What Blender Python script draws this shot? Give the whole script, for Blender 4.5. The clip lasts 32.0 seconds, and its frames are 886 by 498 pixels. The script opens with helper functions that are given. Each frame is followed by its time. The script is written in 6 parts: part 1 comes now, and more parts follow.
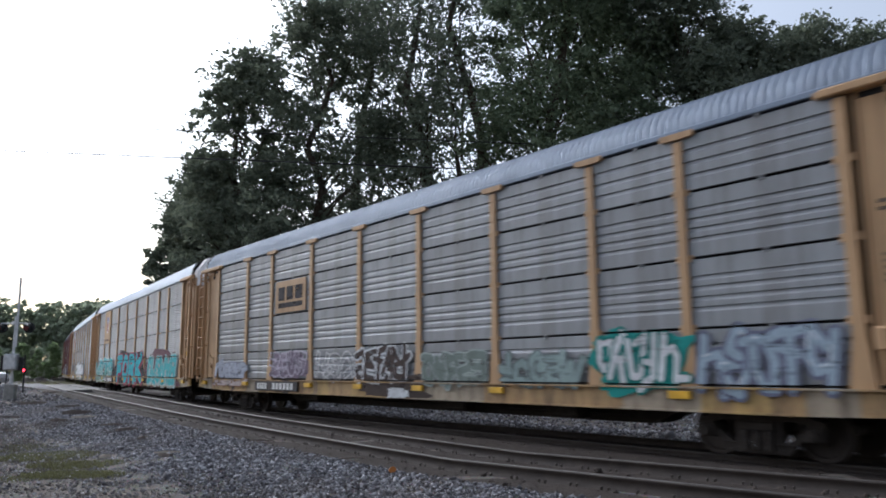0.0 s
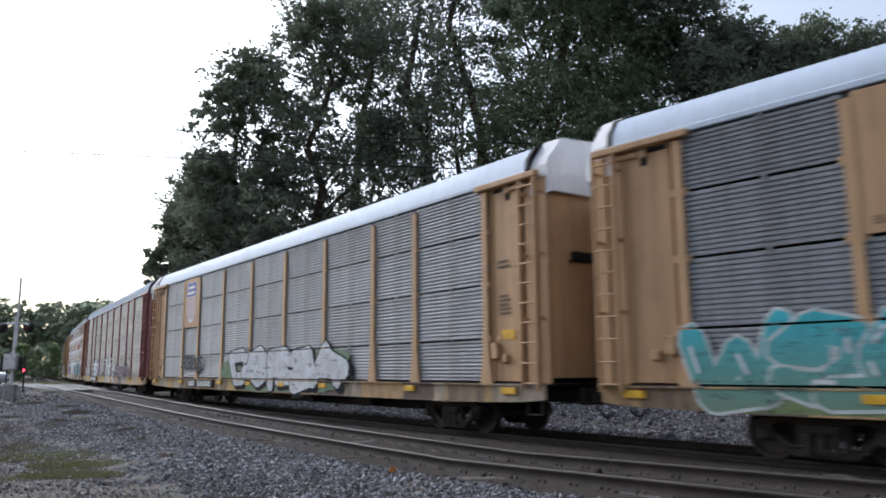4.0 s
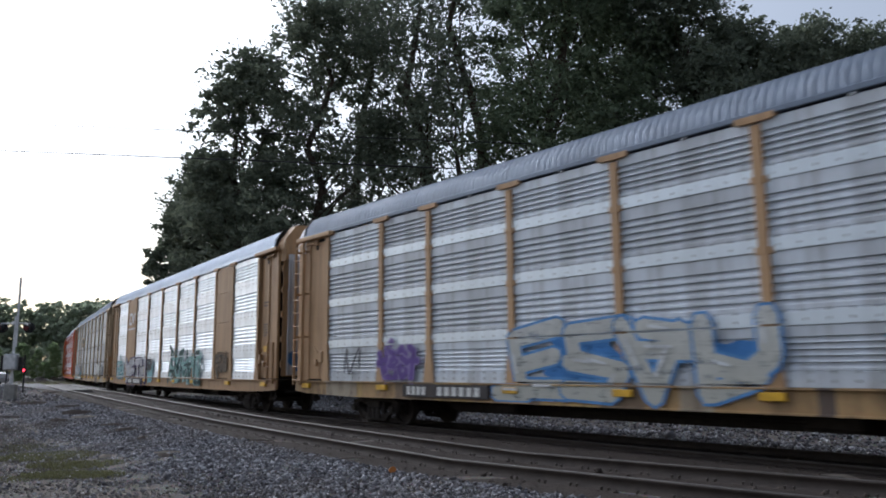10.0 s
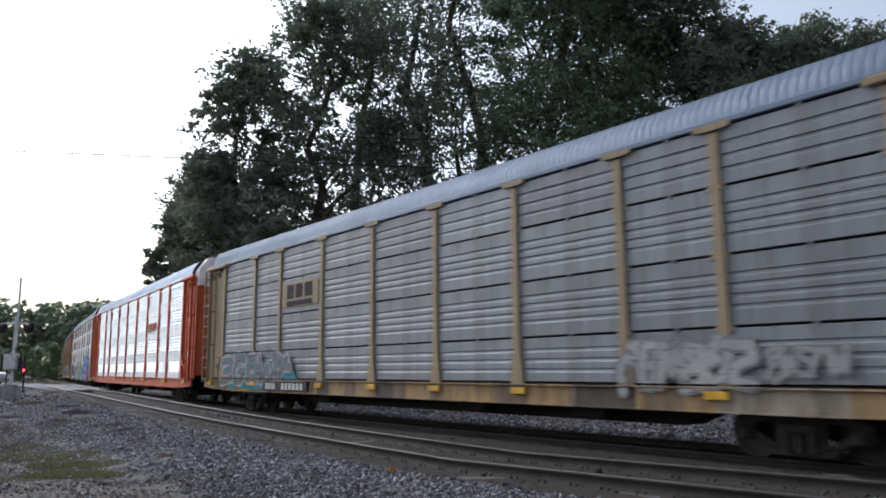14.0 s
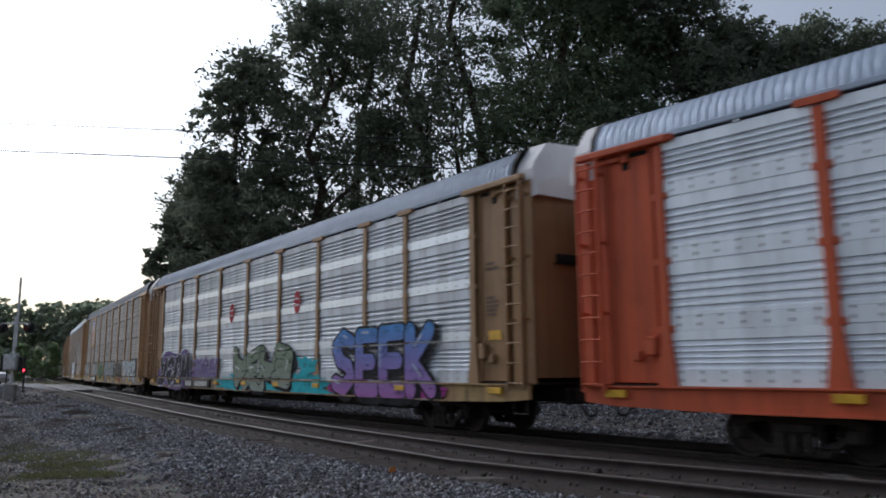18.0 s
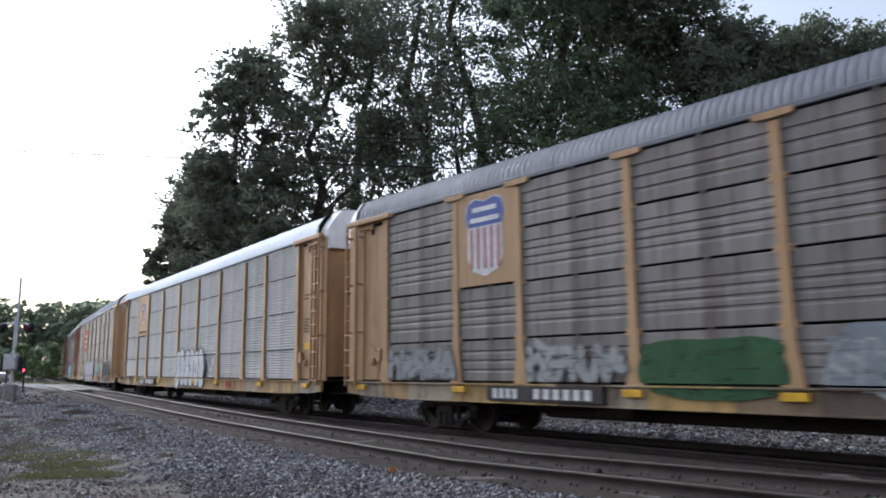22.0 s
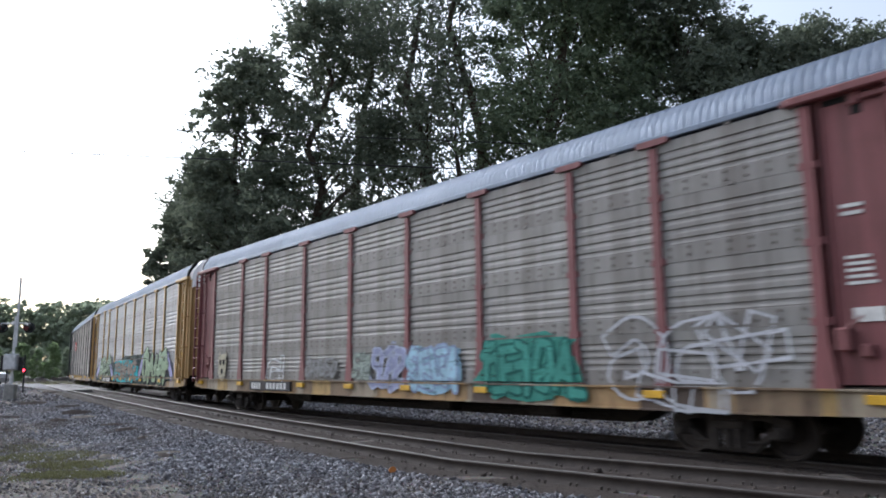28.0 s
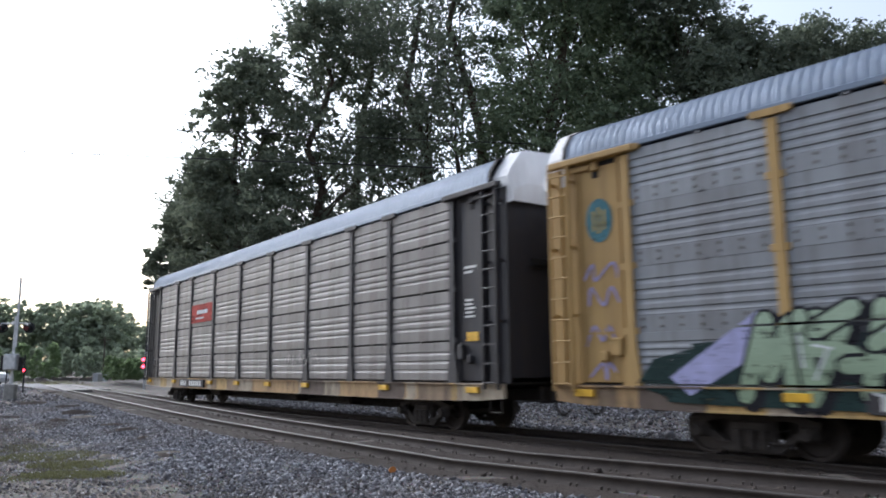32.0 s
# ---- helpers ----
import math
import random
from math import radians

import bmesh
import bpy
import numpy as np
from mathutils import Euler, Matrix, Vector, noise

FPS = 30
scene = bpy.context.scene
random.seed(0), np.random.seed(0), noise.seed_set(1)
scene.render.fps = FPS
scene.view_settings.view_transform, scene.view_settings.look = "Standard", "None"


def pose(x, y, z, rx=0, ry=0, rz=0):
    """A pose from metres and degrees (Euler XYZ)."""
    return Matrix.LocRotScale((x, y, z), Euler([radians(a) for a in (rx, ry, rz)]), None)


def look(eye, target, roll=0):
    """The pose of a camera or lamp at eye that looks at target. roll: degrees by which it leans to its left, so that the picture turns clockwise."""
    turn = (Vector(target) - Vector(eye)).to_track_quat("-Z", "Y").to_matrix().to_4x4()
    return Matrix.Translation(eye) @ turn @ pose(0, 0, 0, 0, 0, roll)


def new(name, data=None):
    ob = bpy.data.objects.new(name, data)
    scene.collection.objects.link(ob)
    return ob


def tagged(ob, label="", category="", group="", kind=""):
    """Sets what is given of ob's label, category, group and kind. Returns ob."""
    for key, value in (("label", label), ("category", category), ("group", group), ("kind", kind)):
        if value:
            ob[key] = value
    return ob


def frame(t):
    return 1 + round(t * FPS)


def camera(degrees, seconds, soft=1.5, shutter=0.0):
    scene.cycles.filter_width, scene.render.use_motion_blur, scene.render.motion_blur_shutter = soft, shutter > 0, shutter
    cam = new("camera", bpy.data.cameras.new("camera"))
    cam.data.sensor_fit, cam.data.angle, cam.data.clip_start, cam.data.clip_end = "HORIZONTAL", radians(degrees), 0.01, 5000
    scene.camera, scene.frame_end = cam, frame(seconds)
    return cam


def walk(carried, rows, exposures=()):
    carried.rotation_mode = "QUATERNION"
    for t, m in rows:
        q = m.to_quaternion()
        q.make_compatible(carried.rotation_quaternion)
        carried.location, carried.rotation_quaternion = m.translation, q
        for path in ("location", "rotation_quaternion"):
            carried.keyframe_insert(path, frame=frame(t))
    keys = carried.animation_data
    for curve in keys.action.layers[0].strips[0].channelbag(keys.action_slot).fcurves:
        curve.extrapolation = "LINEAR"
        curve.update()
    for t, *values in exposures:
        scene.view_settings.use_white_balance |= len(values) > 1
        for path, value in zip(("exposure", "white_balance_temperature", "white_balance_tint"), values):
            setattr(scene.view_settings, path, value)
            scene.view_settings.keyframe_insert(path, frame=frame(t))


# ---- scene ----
# ------------------------------------------------------------------ camera
EYE = 1.341
cam = camera(60.45, 32.0, soft=1.8, shutter=0.3)
STAND = pose(0, 0, EYE, 90 + 8.91, 0, 0) @ pose(0, 0, 0, 0, 0, -0.469)
walk(cam, [(0.0, STAND), (32.0, STAND)], exposures=[(t, e - 0.43, 5620, 10) for t, e in (
    (0.0, 0.34), (2.0, 0.44), (4.0, 0.52), (6.0, 0.54), (8.0, 0.54), (9.0, 0.46), (10.0, 0.04), (11.0, -0.18), (12.0, -0.18), (13.0, 0.06), (14.0, 0.30), (14.6, 0.30), (16.4, -0.40), (17.5, -0.48),
    (18.5, -0.14), (19.0, 0.05), (20.0, 0.28), (21.0, 0.52), (25.0, 0.60), (28.0, 0.68), (31.0, 0.75), (32.0, 0.77))])

# ------------------------------------------------------------------ world and light
SUN_AZ, SUN_EL = -44.0, 34.0          # degrees from +y towards +x, and above the horizon
world = bpy.data.worlds.new("evening_sky")
scene.world = world
world.use_nodes = True
wn = world.node_tree
sky = wn.nodes.new("ShaderNodeTexSky")
sky.sky_type = "NISHITA"
sky.sun_disc = False
sky.sun_elevation = radians(SUN_EL)
sky.sun_rotation = radians(SUN_AZ)
sky.air_density, sky.dust_density, sky.ozone_density = 1.0, 5.0, 1.0
back = wn.nodes["Background"]
back.inputs["Strength"].default_value = 0.15
hazy = wn.nodes.new("ShaderNodeHueSaturation")      # thin cloud takes most of the blue out
hazy.inputs["Saturation"].default_value, hazy.inputs["Value"].default_value = 0.34, 1.45
wn.links.new(sky.outputs[0], hazy.inputs["Color"])
ways, height = wn.nodes.new("ShaderNodeTexCoord"), wn.nodes.new("ShaderNodeSeparateXYZ")
wn.links.new(ways.outputs["Generated"], height.inputs[0])
dusk, warm = wn.nodes.new("ShaderNodeValToRGB"), wn.nodes.new("ShaderNodeMix")      # the sky yellows towards the horizon
dusk.color_ramp.elements[0].position, dusk.color_ramp.elements[0].color = 0.0, (1.0, 0.80, 0.52, 1)
dusk.color_ramp.elements[1].position, dusk.color_ramp.elements[1].color = 0.24, (1.0, 1.0, 1.0, 1)
wn.links.new(height.outputs[2], dusk.inputs[0])
warm.data_type, warm.blend_type, warm.inputs["Factor"].default_value = "RGBA", "MULTIPLY", 1.0
wn.links.new(hazy.outputs[0], warm.inputs["A"])
wn.links.new(dusk.outputs[0], warm.inputs["B"])
wn.links.new(warm.outputs["Result"], back.inputs["Color"])
sun = new("sun", bpy.data.lights.new("sun", "SUN"))
sun.data.energy, sun.data.angle, sun.data.color = 0.5, radians(20), (1.0, 0.9, 0.78)
sd = Vector((math.sin(radians(SUN_AZ)) * math.cos(radians(SUN_EL)), math.cos(radians(SUN_AZ)) * math.cos(radians(SUN_EL)), math.sin(radians(SUN_EL))))
sun.matrix_world = look(sd * 200, (0, 0, 0))

# ------------------------------------------------------------------ track plan
# Heading and curvature of the train's track: s in metres along it, growing the way the train runs.
S_NODE = (-460.0, -330.0, -200.0, -120.0, -70.0, -35.0, 0.0, 40.0, 460.0)
K_NODE = (0.0019, 0.00191, 0.0015, 0.00108, 0.00066, 0.00298, 0.0038, 0.0030, 0.0008)
S_GRID = np.arange(-460.0, 460.01, 0.25)
_k = np.interp(S_GRID, S_NODE, K_NODE)
_i0 = int(np.argmin(abs(S_GRID)))
_a = np.concatenate([[0.0], np.cumsum((_k[1:] + _k[:-1]) / 2 * 0.25)])
A_GRID = _a - _a[_i0] - 0.88947
_x = np.concatenate([[0.0], np.cumsum((np.cos(A_GRID[1:]) + np.cos(A_GRID[:-1])) / 2 * 0.25)])
_y = np.concatenate([[0.0], np.cumsum((np.sin(A_GRID[1:]) + np.sin(A_GRID[:-1])) / 2 * 0.25)])
X_GRID, Y_GRID = _x - _x[_i0] + 3.934, _y - _y[_i0] + 15.31
RAIL_T, RAIL_N = -0.12, 0.066        # rail heads of the train's track and of the empty one
FLOOR = -0.09                        # the wagons' own zero height


def on_track(s, lat=0.0):
    """x, y, heading at s; lat metres towards the camera's side."""
    a = np.interp(s, S_GRID, A_GRID)
    return (np.interp(s, S_GRID, X_GRID) + lat * np.sin(a), np.interp(s, S_GRID, Y_GRID) - lat * np.cos(a), a)


def spacing(s):
    return 4.11 + np.interp(s, (-200, -100, -45, -30, -20, -10, 0, 15), (0.31, 0.03, -0.42, -0.45, -0.445, -0.25, 0.06, 0.32))


def rise(s):
    """How far the empty track climbs over its mean level."""
    return np.interp(s, (-80, -45, -30, -20, -10, 0, 15), (0.31, 0.29, 0.254, 0.115, -0.034, -0.12, 0.20))


# ------------------------------------------------------------------ mesh helpers
class Build:
    """Collects vertices and faces of one mesh."""

    def __init__(self):
        self.v, self.f = [], []

    def add(self, verts, faces):
        n = len(self.v)
        self.v.extend(tuple(p) for p in verts)
        self.f.extend(tuple(n + i for i in f) for f in faces)
        return self

    def box(self, c, size, bevel=0.0, turn=None):
        hx, hy, hz = (a / 2 for a in size)
        if bevel <= 0:
            vs = [(x, y, z) for x in (-hx, hx) for y in (-hy, hy) for z in (-hz, hz)]
            fs = [(0, 1, 3, 2), (4, 6, 7, 5), (0, 4, 5, 1), (2, 3, 7, 6), (0, 2, 6, 4), (1, 5, 7, 3)]
        else:
            b = min(bevel, hx * 0.9, hy * 0.9, hz * 0.9)
            vs = []
            for x in (-1, 1):
                for y in (-1, 1):
                    for z in (-1, 1):
                        vs += [(x * hx, y * (hy - b), z * (hz - b)), (x * (hx - b), y * hy, z * (hz - b)), (x * (hx - b), y * (hy - b), z * hz)]
            k = lambda x, y, z, w: ((x > 0) * 4 + (y > 0) * 2 + (z > 0)) * 3 + w
            fs = []
            for w in range(3):
                for sg in (-1, 1):
                    q = []
                    for u, t in ((-1, -1), (1, -1), (1, 1), (-1, 1)):
                        d = [u, t]
                        d.insert(w, sg)
                        q.append(k(*d, w))
                    fs.append(tuple(q if (sg > 0) == (w != 1) else q[::-1]))
            for u in (-1, 1):
                for t in (-1, 1):
                    fs += [(k(-1, u, t, 1), k(1, u, t, 1), k(1, u, t, 2), k(-1, u, t, 2)),
                           (k(u, -1, t, 0), k(u, 1, t, 0), k(u, 1, t, 2), k(u, -1, t, 2)),
                           (k(u, t, -1, 0), k(u, t, 1, 0), k(u, t, 1, 1), k(u, t, -1, 1))]
            for x in (-1, 1):
                for y in (-1, 1):
                    for z in (-1, 1):
                        fs.append((k(x, y, z, 0), k(x, y, z, 1), k(x, y, z, 2)))
        m = Matrix.Translation(c) @ (turn.to_4x4() if turn else Matrix.Identity(4))
        return self.add([m @ Vector(p) for p in vs], fs)

    def tube(self, a, b, r, n=8, r2=None):
        a, b = Vector(a), Vector(b)
        q = (b - a).to_track_quat("Z", "Y").to_matrix()
        r2 = r if r2 is None else r2
        vs = [a + q @ Vector((r * math.cos(t), r * math.sin(t), 0)) for t in (2 * math.pi * i / n for i in range(n))]
        vs += [b + q @ Vector((r2 * math.cos(t), r2 * math.sin(t), 0)) for t in (2 * math.pi * i / n for i in range(n))]
        fs = [(i, (i + 1) % n, n + (i + 1) % n, n + i) for i in range(n)] + [tuple(range(n))[::-1], tuple(range(n, 2 * n))]
        return self.add(vs, fs)

    def plate(self, outline, y0, y1):
        """A flat plate in the x-z plane from y0 to y1, its outline given as (x, z)."""
        n = len(outline)
        vs = [(x, y0, z) for x, z in outline] + [(x, y1, z) for x, z in outline]
        fs = [tuple(range(n)), tuple(range(n, 2 * n))[::-1]] + [(i, n + i, n + (i + 1) % n, (i + 1) % n) for i in range(n)]
        return self.add(vs, fs)

    def lathe(self, rings, n=20):
        """Rings of (radius, y) turned about the y axis."""
        vs, fs = [], []
        for r, y in rings:
            vs += [(r * math.cos(2 * math.pi * i / n), y, r * math.sin(2 * math.pi * i / n)) for i in range(n)]
        for j in range(len(rings) - 1):
            fs += [(j * n + i, j * n + (i + 1) % n, (j + 1) * n + (i + 1) % n, (j + 1) * n + i) for i in range(n)]
        fs += [tuple(range(n)), tuple(range((len(rings) - 1) * n, len(rings) * n))[::-1]]
        return self.add(vs, fs)

    def mesh(self, name, smooth=False):
        me = bpy.data.meshes.new(name)
        me.from_pydata([tuple(p) for p in self.v], [], self.f)
        bm = bmesh.new()
        bm.from_mesh(me)
        if len(bm.faces) < 4000:
            bmesh.ops.recalc_face_normals(bm, faces=bm.faces)
        bm.to_mesh(me)
        bm.free()
        if smooth:
            me.polygons.foreach_set("use_smooth", [True] * len(me.polygons))
        return me


def part(name, data, material, parent=None, label="", at=None):
    """Links a Build or a mesh as one mesh object, under a thing or a part."""
    me = data.mesh(name) if isinstance(data, Build) else data
    if not me.materials:
        me.materials.append(material)
    ob = new(name, me)
    if me.materials[0] != material:
        ob.material_slots[0].link = "OBJECT"
        ob.material_slots[0].material = material
    if parent:
        ob.parent = parent
    if at is not None:
        ob.matrix_basis = at if isinstance(at, Matrix) else Matrix.Translation(at)
    if label:
        ob["label"] = label
    return ob


def raw_mesh(name, verts, faces, smooth=False):
    """A large mesh straight from arrays: all faces with the same number of corners."""
    me = bpy.data.meshes.new(name)
    verts, faces = np.asarray(verts, np.float32), np.asarray(faces, np.int32)
    k = faces.shape[1]
    me.vertices.add(len(verts))
    me.vertices.foreach_set("co", verts.ravel())
    me.loops.add(faces.size)
    me.loops.foreach_set("vertex_index", faces.ravel())
    me.polygons.add(len(faces))
    me.polygons.foreach_set("loop_start", np.arange(0, faces.size, k, dtype=np.int32))
    me.polygons.foreach_set("loop_total", np.full(len(faces), k, np.int32))
    me.update(calc_edges=True)
    me.validate()
    if smooth:
        me.polygons.foreach_set("use_smooth", np.ones(len(faces), bool))
    return me


# ------------------------------------------------------------------ materials
def material(name, rough=0.7, metal=0.0, spec=0.4):
    m = bpy.data.materials.new(name)
    m.use_nodes = True
    nt = m.node_tree
    b = nt.nodes["Principled BSDF"]
    b.inputs["Roughness"].default_value, b.inputs["Metallic"].default_value = rough, metal
    b.inputs["Specular IOR Level"].default_value = spec
    return m, nt, b


def noise_node(nt, scale, detail=4, rough=0.6, stretch=None, where="Object"):
    tc = nt.nodes.new("ShaderNodeTexCoord")
    n = nt.nodes.new("ShaderNodeTexNoise")
    n.inputs["Scale"].default_value, n.inputs["Detail"].default_value, n.inputs["Roughness"].default_value = scale, detail, rough
    src = tc.outputs[where]
    if stretch:
        mp = nt.nodes.new("ShaderNodeMapping")
        mp.inputs["Scale"].default_value = stretch
        nt.links.new(src, mp.inputs[0])
        src = mp.outputs[0]
    nt.links.new(src, n.inputs["Vector"])
    return n


def ramp(nt, src, stops):
    r = nt.nodes.new("ShaderNodeValToRGB")
    while len(r.color_ramp.elements) < len(stops):
        r.color_ramp.elements.new(0.5)
    for e, (p, c) in zip(r.color_ramp.elements, stops):
        e.position, e.color = p, (*c, 1) if len(c) == 3 else c
    nt.links.new(src, r.inputs[0])
    return r.outputs[0]


def mix(nt, fac, a, b, mode="MIX"):
    n = nt.nodes.new("ShaderNodeMix")
    n.data_type, n.blend_type = "RGBA", mode
    for sock, val in ((n.inputs["Factor"], fac), (n.inputs["A"], a), (n.inputs["B"], b)):
        if isinstance(val, (int, float)):
            sock.default_value = val
        elif isinstance(val, tuple):
            sock.default_value = (*val, 1)
        else:
            nt.links.new(val, sock)
    return n.outputs["Result"]


def bump(nt, b, src, strength=0.3, dist=0.02):
    n = nt.nodes.new("ShaderNodeBump")
    n.inputs["Strength"].default_value, n.inputs["Distance"].default_value = strength, dist
    nt.links.new(src, n.inputs["Height"])
    nt.links.new(n.outputs[0], b.inputs["Normal"])


def tone(c, k):
    return tuple(min(1.0, a * k) for a in c)


def weathered(name, base, dirt, rough=0.6, metal=0.0, streak=0.5, grain=0.12, spec=0.4, seam=0.0, change=0.16):
    """Paint or bare metal with run-down streaks, blotches and some per-piece change."""
    m, nt, b = material(name, rough, metal, spec)
    st = noise_node(nt, 1.0, 5, 0.65, (5.0, 5.0, 0.5))
    bl = noise_node(nt, 0.7, 5, 0.6)
    fine = noise_node(nt, 38.0, 3, 0.6)
    info = nt.nodes.new("ShaderNodeObjectInfo")
    c = mix(nt, ramp(nt, st.outputs[0], [(0.42, (0, 0, 0)), (0.75, (streak,) * 3)]), base, dirt)
    c = mix(nt, ramp(nt, bl.outputs[0], [(0.5, (0, 0, 0)), (0.8, (streak * 0.8,) * 3)]), c, dirt)
    c = mix(nt, grain, c, fine.outputs[1], "OVERLAY")
    c = mix(nt, ramp(nt, info.outputs["Random"], [(0.0, (0, 0, 0)), (1.0, (change,) * 3)]), c, tone(dirt, 0.8))
    if seam:
        # rust that has run down from the bolts along the middle of each sheet
        tc, sx = nt.nodes.new("ShaderNodeTexCoord"), nt.nodes.new("ShaderNodeSeparateXYZ")
        nt.links.new(tc.outputs["Object"], sx.inputs[0])
        off = nt.nodes.new("ShaderNodeMath")
        off.operation = "SUBTRACT"
        off.inputs[1].default_value = 0.1
        nt.links.new(sx.outputs[0], off.inputs[0])
        size = nt.nodes.new("ShaderNodeMath")
        size.operation = "ABSOLUTE"
        nt.links.new(off.outputs[0], size.inputs[0])
        run = noise_node(nt, 1.0, 4, 0.7, (9.0, 9.0, 1.1))
        wob = nt.nodes.new("ShaderNodeMath")
        wob.operation, wob.inputs[1].default_value = "MULTIPLY", 0.20
        nt.links.new(run.outputs[0], wob.inputs[0])
        d = nt.nodes.new("ShaderNodeMath")
        d.operation = "SUBTRACT"
        nt.links.new(size.outputs[0], d.inputs[0])
        nt.links.new(wob.outputs[0], d.inputs[1])
        c = mix(nt, ramp(nt, d.outputs[0], [(0.0, (seam,) * 3), (0.07, (0, 0, 0))]), c, (0.075, 0.05, 0.036))
    nt.links.new(c, b.inputs["Base Color"])
    rr = nt.nodes.new("ShaderNodeMapRange")
    rr.inputs[3].default_value, rr.inputs[4].default_value = rough - 0.12, min(1, rough + 0.18)
    nt.links.new(bl.outputs[0], rr.inputs[0])
    nt.links.new(rr.outputs[0], b.inputs["Roughness"])
    bump(nt, b, fine.outputs[0], 0.12, 0.004)
    return m


def plain(name, col, rough=0.6, metal=0.0, vary=0.25, scale=6.0):
    m, nt, b = material(name, rough, metal)
    n = noise_node(nt, scale, 5, 0.65)
    c = ramp(nt, n.outputs[0], [(0.3, tone(col, 1 - vary)), (0.7, tone(col, 1 + vary))])
    nt.links.new(c, b.inputs["Base Color"])
    bump(nt, b, n.outputs[0], 0.15, 0.006)
    return m


def glow(name, col, power):
    m, nt, b = material(name, 0.4)
    b.inputs["Base Color"].default_value = (*col, 1)
    b.inputs["Emission Color"].default_value = (*col, 1)
    b.inputs["Emission Strength"].default_value = power
    return m


def stone_material(name, cols, scale=1.0):
    m, nt, b = material(name, 0.9, 0, 0.2)
    g = nt.nodes.new("ShaderNodeNewGeometry")
    c = ramp(nt, g.outputs["Random Per Island"], cols)
    big = noise_node(nt, 0.35 * scale, 4, 0.6)
    fine = noise_node(nt, 30, 4, 0.7)
    c = mix(nt, ramp(nt, big.outputs[0], [(0.45, (0, 0, 0)), (0.7, (0.45,) * 3)]), c, (0.11, 0.085, 0.066))
    c = mix(nt, 0.3, c, fine.outputs[0], "OVERLAY")
    nt.links.new(c, b.inputs["Base Color"])
    bump(nt, b, fine.outputs[0], 0.3, 0.01)
    return m


TAN, MAROON, ORANGE, YELLOW, BLACK = (0.49, 0.31, 0.16), (0.23, 0.08, 0.083), (0.62, 0.115, 0.04), (0.43, 0.28, 0.10), (0.022, 0.022, 0.028)
BROWN = (0.34, 0.20, 0.09)
RUST = (0.075, 0.038, 0.022)
paint = {
    "tan": weathered("tan_paint", TAN, (0.20, 0.12, 0.065)),
    "brown": weathered("brown_tan_paint", BROWN, (0.12, 0.075, 0.04)),
    "maroon": weathered("maroon_paint", MAROON, (0.05, 0.025, 0.022)),
    "orange": weathered("orange_red_paint", ORANGE, (0.16, 0.04, 0.02)),
    "yellow": weathered("yellow_paint", YELLOW, (0.2, 0.12, 0.05)),
    "black": weathered("black_paint", BLACK, (0.045, 0.035, 0.03)),
    "grey": weathered("grey_brown_paint", (0.20, 0.155, 0.125), (0.1, 0.07, 0.05)),
    "cream": weathered("faded_cream_paint", (0.36, 0.27, 0.16), (0.17, 0.12, 0.075)),
}
steel = {
    "dull": weathered("dull_galvanised_steel", (0.262, 0.276, 0.296), (0.115, 0.108, 0.106), 0.55, 0.35, 0.5, seam=0.16, change=0.3),
    "dirty": weathered("dirty_galvanised_steel", (0.265, 0.250, 0.240), (0.10, 0.085, 0.072), 0.65, 0.2, 0.85, seam=0.5, change=0.35),
    "bright": weathered("bright_galvanised_steel", (0.88, 0.94, 1.0), (0.48, 0.50, 0.52), 0.45, 0.4, 0.4, seam=0.1, change=0.2),
    "grimy": weathered("grimy_galvanised_steel", (0.20, 0.192, 0.188), (0.08, 0.07, 0.062), 0.55, 0.3, 0.7, seam=0.2, change=0.3),
    "mid": weathered("streaked_galvanised_steel", (0.62, 0.67, 0.73), (0.28, 0.28, 0.28), 0.55, 0.2, 0.65, seam=0.2, change=0.3),
    "pale": weathered("pale_weathered_steel", (0.275, 0.266, 0.252), (0.125, 0.11, 0.098), 0.6, 0.2, 0.7, seam=0.25, change=0.3),
}


